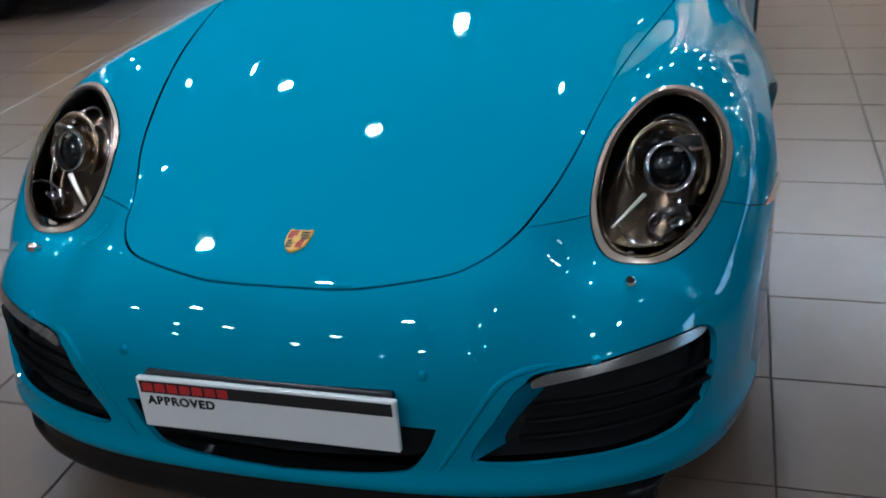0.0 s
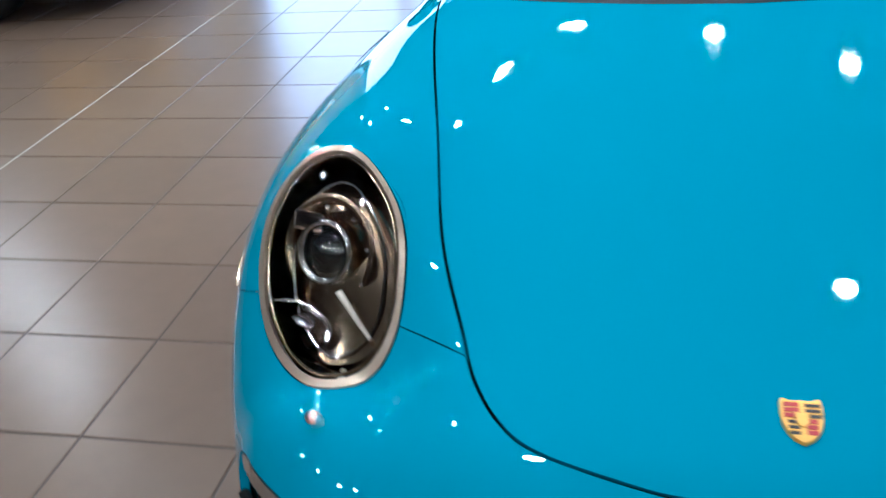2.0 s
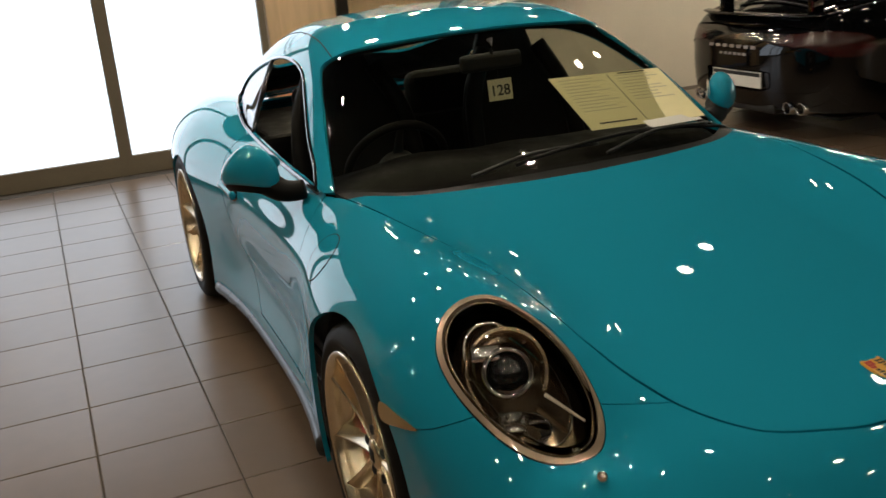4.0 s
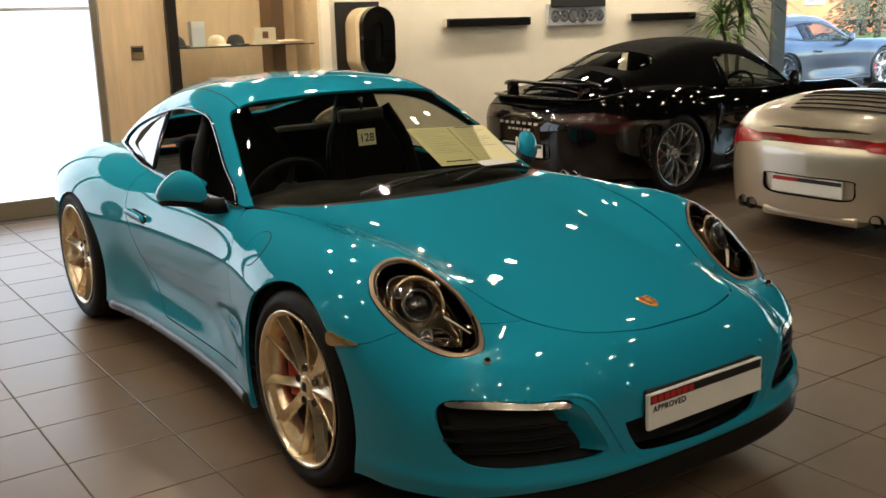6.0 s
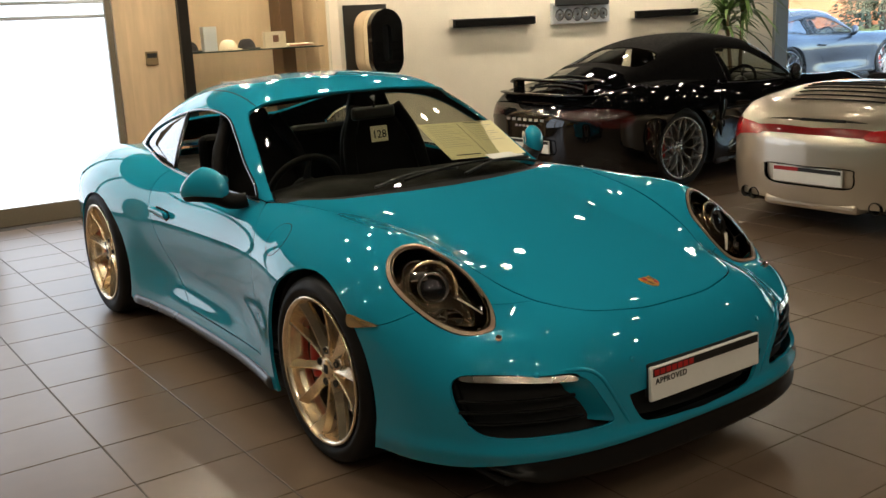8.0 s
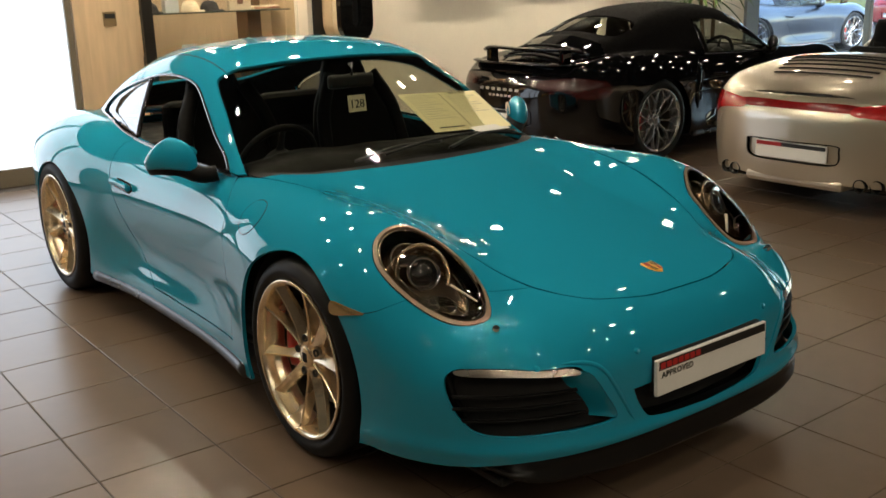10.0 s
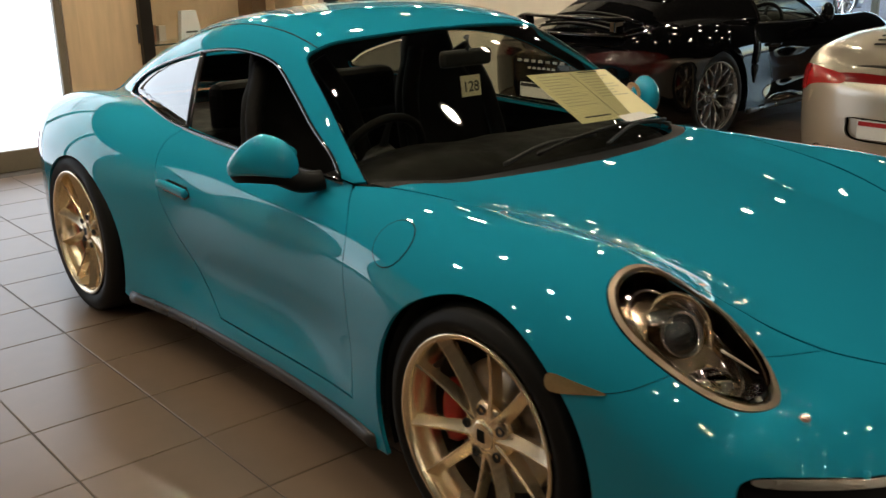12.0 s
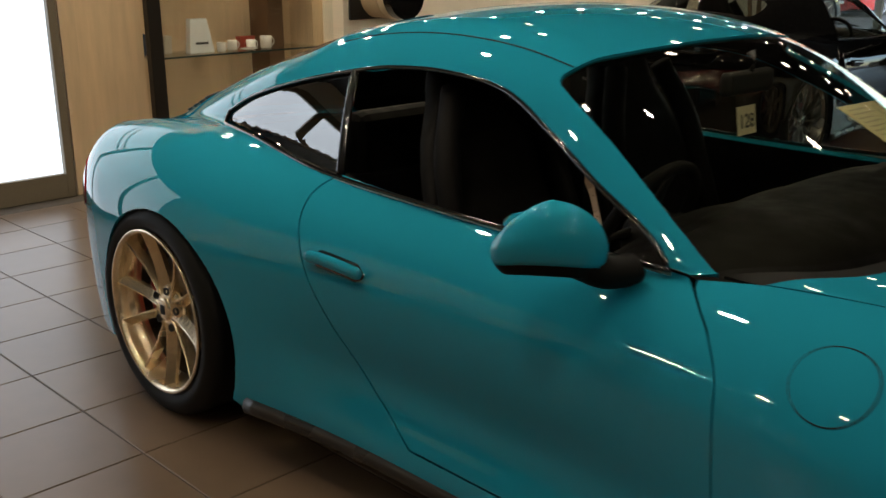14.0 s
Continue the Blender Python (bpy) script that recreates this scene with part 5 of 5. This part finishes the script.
for nm, y0, z0, half, depth, up in (("wing_blade", 3.20, .945, .62, .13, .004), ("wing_lip", 3.33, .835, .60, .16, 0)):
    vs, fs = [], []
    prof = [(-.5, 0), (-.35, .010), (0, .018), (.35, .014), (.5, .010), (.3, -.004), (-.2, -.010)]
    for x in np.linspace(-half, half, 33):
        e = abs(x) / half
        drop, taper = .045 * max(0, e - .82) ** 1.4 * 8 * (nm == "wing_blade"), 1 - .35 * max(0, e - .8) * 4
        sweep = -.10 * e ** 2
        for a, b in prof:
            vs.append((x, y0 + sweep + a * depth * taper, z0 + b * 1.2 - drop + up * e))
    for i in range(32):
        for k in range(7):
            fs.append((i * 7 + k, i * 7 + (k + 1) % 7, i * 7 + 7 + (k + 1) % 7, i * 7 + 7 + k))
    fs += [tuple(range(7))[::-1], tuple(32 * 7 + k for k in range(7))]
    part(nm, mesh_of(vs, fs), PAINT_BLACK, wing_car)
for sx in (-1, 1):
    for nm, line, r, mat in (("scoop_blade", [(.86, 1.86, .80), (.885, 1.93, .70), (.885, 1.97, .56), (.865, 1.95, .40)], .022, PAINT_BLACK), ("scoop_mouth", [(.85, 1.84, .74), (.86, 1.90, .64), (.86, 1.92, .54), (.85, 1.90, .44)], .026, VOID)):
        pts = slide(lower, smooth_line(line, .02), 0, .4, 1.1)
        part(nm, tube((pts + np.array((.004 if mat is PAINT_BLACK else -.012, 0, 0))) * (sx, 1, 1), np.interp(np.linspace(0, 1, len(pts)), [0, .2, .8, 1], [.004, r, r, .004]), sides=8, flat=.7), mat, wing_car)
for x in (-.46, .46):
    part("wing_strut", a_box((x - .03, 3.12, .82), (x + .03, 3.22, .945), .012), PAINT_BLACK, wing_car)
for r in [(-.26 + .075 * k, 0, .045, .022) for k in range(7)] + [(-.14 + .05 * k, -.05, .034, .018) for k in range(6)]:
    part("badge_bar", bars([r], 0), STEEL, wing_car).matrix_basis = pose(0, 3.487, .625, 84, 0, 180)

# ---- on the cream wall ----
def wall_bar(x0, x1, z):
    t = thing("speaker_bar", "long slim black speaker bar on the cream wall", "speaker", pose(x0, BACK, z), "speaker bars")
    part("bar_body", a_box((0, -.085, -.045), (x1 - x0, -.004, .045), .012, 3), PLASTIC, t)
    part("bar_grille", a_box((.02, -.090, -.036), (x1 - x0 - .02, -.0855, .036), .002), FABRIC, t)
    part("end_cap", a_box((-.012, -.083, -.043), (0, -.006, .043), .004), CHROME, t)


wall_bar(3.84, 4.98, 1.472)
wall_bar(6.56, 7.71, 1.475)
dial = thing("dial_display", "silver wall panel with a row of round dials", "display", pose(5.26, BACK, 1.41))
part("panel", a_box((0, -.05, 0), (.90, -.004, .235), .006), shader("panel_silver", (.55, .56, .60), .35, .4, 0, .06, 40), dial)
part("dark_block", a_box((.03, -.09, .20), (.86, -.052, .31), .01), PLASTIC, dial)
for k in range(6):
    r = .062 + .012 * (k in (2, 3))
    for nm, me, mat in (("dial_ring", lathe([(r - .008, 0), (r, -.006), (r + .004, 0)], "y", 28), CHROME), ("dial_face", lathe([(0, -.002), (r - .008, -.002), (r - .008, 0)], "y", 28), shader("dial_dark", (.22, .23, .25), .35, 0, 0, .1, 60)),
                        ("dial_hub", lathe([(0, -.010), (.014, -.008), (.016, -.002)], "y", 16), AMBER if k == 4 else CHROME)):
        part(nm, me, mat, dial).location = (.105 + .138 * k, -.052, .10)


def stadium(w, h, r, n=14):
    pts = []
    for k in range(2 * n):
        a = math.pi * k / (2 * n - 1)
        pts.append(((w / 2) * math.cos(a), h / 2 - w / 2 + (w / 2) * math.sin(a)))
    return pts + [(-x, -y) for x, y in pts]


def stadium_ring(outer, inner, y0, y1):
    n = len(outer)
    vs = [(x, y0, z) for x, z in outer] + [(x, y0, z) for x, z in inner] + [(x, y1, z) for x, z in outer] + [(x, y1, z) for x, z in inner]
    fs = []
    for i in range(n):
        j = (i + 1) % n
        fs += [(i, j, n + j, n + i), (2 * n + i, 3 * n + i, 3 * n + j, 2 * n + j), (i, 2 * n + i, 2 * n + j, j), (n + i, n + j, 3 * n + j, 3 * n + i)]
    return mesh_of(vs, fs, False)


oval = thing("wheel_display", "upright oval display with a black face and beige side bands", "display", pose(2.83, BACK, 1.32))
part("backing_board", a_box((-.28, -.02, -.33), (.22, -.003, .38), .003), PLASTIC, oval)
for k, (mat, y0, y1, s) in enumerate(((shader("beige_band", (.55, .42, .26), .5, 0, 0, .08, 40), -.20, -.02, .98), (GLOSS, -.212, -.20, .94), (shader("beige_band_pale", (.66, .54, .36), .5, 0, 0, .08, 40), -.285, -.212, .99), (GLOSS, -.36, -.285, 1.0))):
    part(("band", "groove", "band", "face_ring")[k], stadium_ring(stadium(.36 * s, .66 * s, 0), stadium(.10, .36, 0), y0, y1), mat, oval)
part("face_plate", a_box((-.06, -.30, -.19), (.06, -.29, .19), .004), shader("face_dark", (.02, .02, .022), .3, 0, 0, .1, 40), oval)

# ---- the display niche ----
post = tagged(part("niche_post", a_box((.87, BACK - .03, 0), (.965, BACK + .03, CEIL), .004), shader("dark_bronze", (.018, .015, .012), .4, .3, 0, .08, 60)), "dark bronze post of the glass display niche", "post", kind="structure")
tagged(part("niche_divider", a_box((2.02, BACK + .30, 0), (2.16, BACK + .54, CEIL), .004), shader("brown_panel", (.12, .065, .03), .5, 0, 0, .1, 30)), "brown upright divider inside the niche", "panel", kind="structure")
gd = thing("window_5", "clear glass front of the display niche", "window", kind="structure")
for a, b in ((.965, 1.60), (1.61, 2.40)):
    g = part("pane", a_box((a, BACK + .0, .02), (b, BACK + .010, CEIL - .02), 0), PANE, gd)
    g.visible_shadow = False
shelf = thing("glass_shelf", "clear glass display shelf with a dark edge", "shelf", pose(1.0, BACK + .12, 1.325))
sg = part("shelf_plate", a_box((0, 0, -.010), (1.38, .42, 0), .001), PANE, shelf)
sg.visible_shadow = False
part("shelf_edge", a_box((0, -.004, -.011), (1.38, -.0005, .001), 0), shader("glass_edge", (.03, .05, .045), .2, 0, 0, .05, 40), shelf)


def cap(x, mat, label):
    t = thing("peaked_cap", label, "cap", pose(x, BACK + .30, 1.326))
    vs, fs = [], []
    for i in range(9):
        a = math.pi / 2 * i / 8
        for k in range(20):
            u = 2 * math.pi * k / 20
            vs.append((.085 * math.cos(a) ** .7 * math.cos(u), .10 * math.cos(a) ** .7 * math.sin(u), .10 * math.sin(a)))
    for i in range(8):
        for k in range(20):
            fs.append((i * 20 + k, i * 20 + (k + 1) % 20, i * 20 + 20 + (k + 1) % 20, i * 20 + 20 + k))
    part("crown", mesh_of(vs, fs), mat, t)
    part("peak", tube([(.02, -.09, .012), (.02, -.13, .010), (.02, -.165, .002)], [.075, .068, .045], sides=14, flat=.08), mat, t)


CLOTH_DARK = shader("navy_cloth", (.03, .026, .026), .9, 0, 0, .15, 300, .3)
CLOTH_PALE = shader("cream_cloth", (.72, .60, .42), .9, 0, 0, .1, 300, .3)
cap(1.06, CLOTH_DARK, "dark cloth peaked cap on the glass shelf")
cap(1.45, CLOTH_PALE, "cream cloth peaked cap on the glass shelf")
cap(1.64, CLOTH_DARK, "dark cloth peaked cap on the glass shelf")
bx = thing("white_box", "tall pale grey box standing on the glass shelf", "box", pose(1.255, BACK + .28, 1.326))
part("box_body", a_box((-.065, -.04, 0), (.065, .04, .225), .003), shader("box_card", (.60, .62, .62), .6, 0, 0, .05, 30), bx)
part("box_lid", a_box((-.067, -.042, .17), (.067, .042, .226), .003), shader("box_lid_card", (.68, .69, .68), .6, 0, 0, .05, 30), bx)
pic = thing("picture_box", "cream boxed model with a small brown picture", "box", pose(1.90, BACK + .22, 1.326))
part("box_body", a_box((-.11, -.03, 0), (.11, .03, .155), .003), CLOTH_PALE, pic)
part("picture", a_box((-.03, -.0315, .055), (.03, -.0302, .12), 0), shader("picture_brown", (.20, .09, .05), .6, 0, 0, .1, 60), pic)
shirt = thing("folded_shirt", "folded cream and red shirt on the glass shelf", "shirt", pose(2.16, BACK + .24, 1.326))
part("shirt_body", a_box((-.15, -.10, 0), (.13, .10, .035), .015, 3), CLOTH_PALE, shirt)
part("shirt_trim", a_box((-.14, -.102, .012), (.12, -.099, .020), .0), shader("shirt_red", (.45, .08, .05), .8, 0, 0, .1, 60), shirt)
low_shelf = thing("glass_shelf", "lower glass display shelf with a dark edge", "shelf", pose(.98, BACK + .12, .80))
sg = part("shelf_plate", a_box((0, 0, -.010), (1.40, .42, 0), .001), PANE, low_shelf)
sg.visible_shadow = False
part("shelf_edge", a_box((0, -.004, -.011), (1.40, -.0005, .001), 0), bpy.data.materials["glass_edge"], low_shelf)
stand = thing("show_card", "tall pale card stand on the lower glass shelf", "card", pose(1.42, BACK + .28, .801))
bm = a_box((-.10, -.03, 0), (.10, .03, .235), .003)
for v in bm.verts:
    v.co.x *= 1 - 1.5 * v.co.z
    v.co.y += .12 * v.co.z
part("card_body", bm, bpy.data.materials["box_lid_card"], stand)
part("card_stripe", a_box((-.05, -.033, .06), (.05, -.0302, .075), 0), BLACK_INK, stand)
CHINA = shader("white_china", (.76, .73, .68), .18, 0, .5, .03, 60)
for x, y, k in ((1.58, .26, .9), (1.70, .30, 1.0), (1.82, .24, 1.0), (1.98, .28, 1.25)):
    mug = thing("mug", "white china mug with a ring handle on the shelf", "mug", pose(x, BACK + y, .8005) @ Matrix.Diagonal((k, k, k, 1)), "mugs on the shelf")
    part("mug_body", lathe([(0, .004), (.028, 0), (.034, .006), (.037, .07), (.035, .072), (.032, .066), (.03, .012), (0, .010)], "z", 28), CHINA, mug)
    part("handle", tube([(.035 + .022 * math.sin(a), 0, .038 - .024 * math.cos(a)) for a in np.linspace(0, math.pi, 12)], .0045, sides=6), CHINA, mug)
for x, w, h, c, nm in ((1.88, .13, .085, (.42, .07, .04), "red"), (1.14, .05, .13, (.25, .12, .07), "brown"), (1.22, .06, .12, (.55, .50, .42), "cream"), (1.05, .07, .14, (.05, .07, .12), "dark blue")):
    bx = thing("gift_box", nm + " cardboard gift box standing on the lower shelf", "box", pose(x, BACK + .40, .8005))
    part("box_body", a_box((-w / 2, -.03, 0), (w / 2, .03, h), .003), shader("gift_card_" + nm.replace(" ", "_"), c, .6, 0, 0, .08, 40), bx)
    part("box_lid", a_box((-w / 2 - .002, -.032, h * .8), (w / 2 + .002, .032, h + .002), .003), bpy.data.materials["gift_card_" + nm.replace(" ", "_")], bx)
dish = thing("saucer", "small white china saucer on the lower shelf", "saucer", pose(1.76, BACK + .18, .8005))
part("saucer_body", lathe([(0, .004), (.03, .002), (.035, .004), (.065, .016), (.064, .019), (.03, .008), (0, .008)], "z", 28), CHINA, dish)
ctl = thing("wall_control", "small dark wall control panel on the oak", "switch", pose(.615, BACK + .55, 1.30))
part("control_plate", a_box((-.055, -.016, -.06), (.055, -.002, .06), .004), shader("control_brown", (.22, .15, .07), .5, 0, 0, .06, 40), ctl)
part("control_screen", a_box((-.045, -.019, .005), (.045, -.0165, .045), .002), BLACK_INK, ctl)
tagged(part("niche_left_back", a_box((.38, BACK + .06, 0), (.87, BACK + .10, CEIL), .003), OAK), "pale oak veneer panel beside the frosted glazing", "panel", kind="structure")
ctl.location.y = BACK + .06

# ---- plant by the window ----
LEAF = shader("dracaena_leaf", (.085, .15, .035), .42, 0, .2, .25, 30, .1)
plant = thing("potted_dracaena", "tall dracaena with long arching green leaves in a pot", "plant", pose(8.0, 5.2, 0))
part("pot", lathe([(0, .02), (.17, 0), (.19, .02), (.235, .40), (.25, .42), (.235, .44), (.215, .42), (.20, .36), (0, .36)], "z", 36), shader("pot_grey", (.12, .11, .10), .6, 0, 0, .1, 30), plant)
rng = random.Random(4)
for k, (dx, dy, top) in enumerate(((0, 0, 2.0), (.10, .06, 1.7), (-.12, .04, 1.45))):
    stem = smooth_line([(dx * .4, dy * .4, .36), (dx, dy, .8), (dx * 1.6, dy * 1.4, top)], .08)
    part("stem", tube(stem, np.linspace(.028, .02, len(stem)), sides=8), shader("bark", (.18, .12, .07), .9, 0, 0, .25, 40, .4), plant)
    for i in range(64):
        a, el, ln = rng.uniform(0, 2 * math.pi), rng.uniform(.1, 1.35), rng.uniform(.45, .75)
        base = np.array((dx * 1.6, dy * 1.4, top - rng.uniform(0, .28)))
        vs, fs = [], []
        for j in range(9):
            u = j / 8
            out = ln * (u * math.cos(el) + .12 * u * u)
            z = ln * (u * math.sin(el) - .62 * u * u * (1.2 - .4 * el))
            w = .016 * (1 - u) ** .5 * (.5 + 1.5 * min(u * 3, 1)) * .9 + .001
            c, s = math.cos(a), math.sin(a)
            for sgn, lift in ((-1, .004), (0, 0), (1, .004)):
                vs.append(base + (out * c - sgn * w * s, out * s + sgn * w * c, z + lift))
        for j in range(8):
            for q in (0, 1):
                fs.append((j * 3 + q, j * 3 + q + 1, j * 3 + 4 + q, j * 3 + 3 + q))
        part("leaf", mesh_of(vs, fs), LEAF, plant)

# ---- outside ----
sports_car("slate blue coupe parked outside the window", pose(17.1, 9.5, -.06, 0, 0, 90) @ Matrix.Diagonal((1.05, 1.36, 1.14, 1)), coarse, PAINT_BLUE, ALLOY_GREY, "twin", False, "none", False)
sports_car("dark red car parked outside the window", pose(27.5, 11.5, -.06, 0, 0, 90), coarse, PAINT_RED, ALLOY_GREY, "twin", False, "strip", False)
hall = thing("orange_building", "terracotta orange building with pale window frames", "building", pose(30, 34, -.06))
part("building_wall", a_box((0, 0, 0), (60, 12, 9), 0), shader("terracotta_render", (.62, .23, .09), .9, 0, 0, .1, 3, .2), hall)
part("roof", a_box((-.4, -.4, 9), (60.4, 12.4, 9.3), 0), shader("roof_grey", (.15, .14, .14), .8, 0, 0, .1, 6), hall)
for i in range(12):
    for z in (1.8, 5.2):
        w = part("window", a_box((2 + i * 4.8, -.10, z), (4.0 + i * 4.8, .02, z + 1.9), .02), shader("frame_white", (.7, .7, .68), .5, 0, 0, .05, 20), hall)
        part("window_pane", a_box((2.12 + i * 4.8, -.13, z + .12), (3.88 + i * 4.8, -.105, z + 1.78), 0), shader("pane_dark", (.25, .28, .30), .1, 0, .5, .1, 8), w)
lawn = part("lawn", a_box((20, 20, -.07), (90, 33, -.045), 0), shader("grass", (.09, .13, .035), .95, 0, 0, .35, 3, .6))
tagged(lawn, "strip of rough green lawn outside", "grass", kind="stuff")
PINE = shader("pine_needles", (.035, .055, .025), .8, 0, 0, .4, 4, .4)
for tx, ty, hgt in ((49.5, 29, 7.5), (54, 27.5, 6.0), (58.5, 29, 8.0), (43.5, 24.5, 6.5)):
    tree = thing("conifer", "dark green conifer with uneven drooping branches", "tree", pose(tx, ty, -.06))
    part("trunk", tube([(0, 0, 0), (.05, 0, hgt * .5), (0, .05, hgt)], [.18, .11, .02]), shader("pine_bark", (.09, .06, .04), .95, 0, 0, .3, 8), tree)
    vs, fs = [], []
    for k in range(2600):
        u = rng.random() ** .75
        rad = (1 - u) * hgt * .30 * rng.uniform(.35, 1.05) + .05
        a = rng.uniform(0, 2 * math.pi)
        c = np.array((rad * math.cos(a), rad * math.sin(a), .5 + u * (hgt - .5) - rad * .22))
        d = np.array((math.cos(a), math.sin(a), -.35)) * rng.uniform(.14, .32)
        s = np.array((-math.sin(a), math.cos(a), rng.uniform(-.4, .4))) * rng.uniform(.05, .10)
        o = len(vs)
        vs += [c - d * .4, c + s, c + d, c - s, c + np.array((0, 0, .08))]
        fs += [(o, o + 1, o + 4), (o + 1, o + 2, o + 4), (o + 2, o + 3, o + 4), (o + 3, o, o + 4)]
    part("crown", mesh_of(vs, fs, False), PINE, tree)
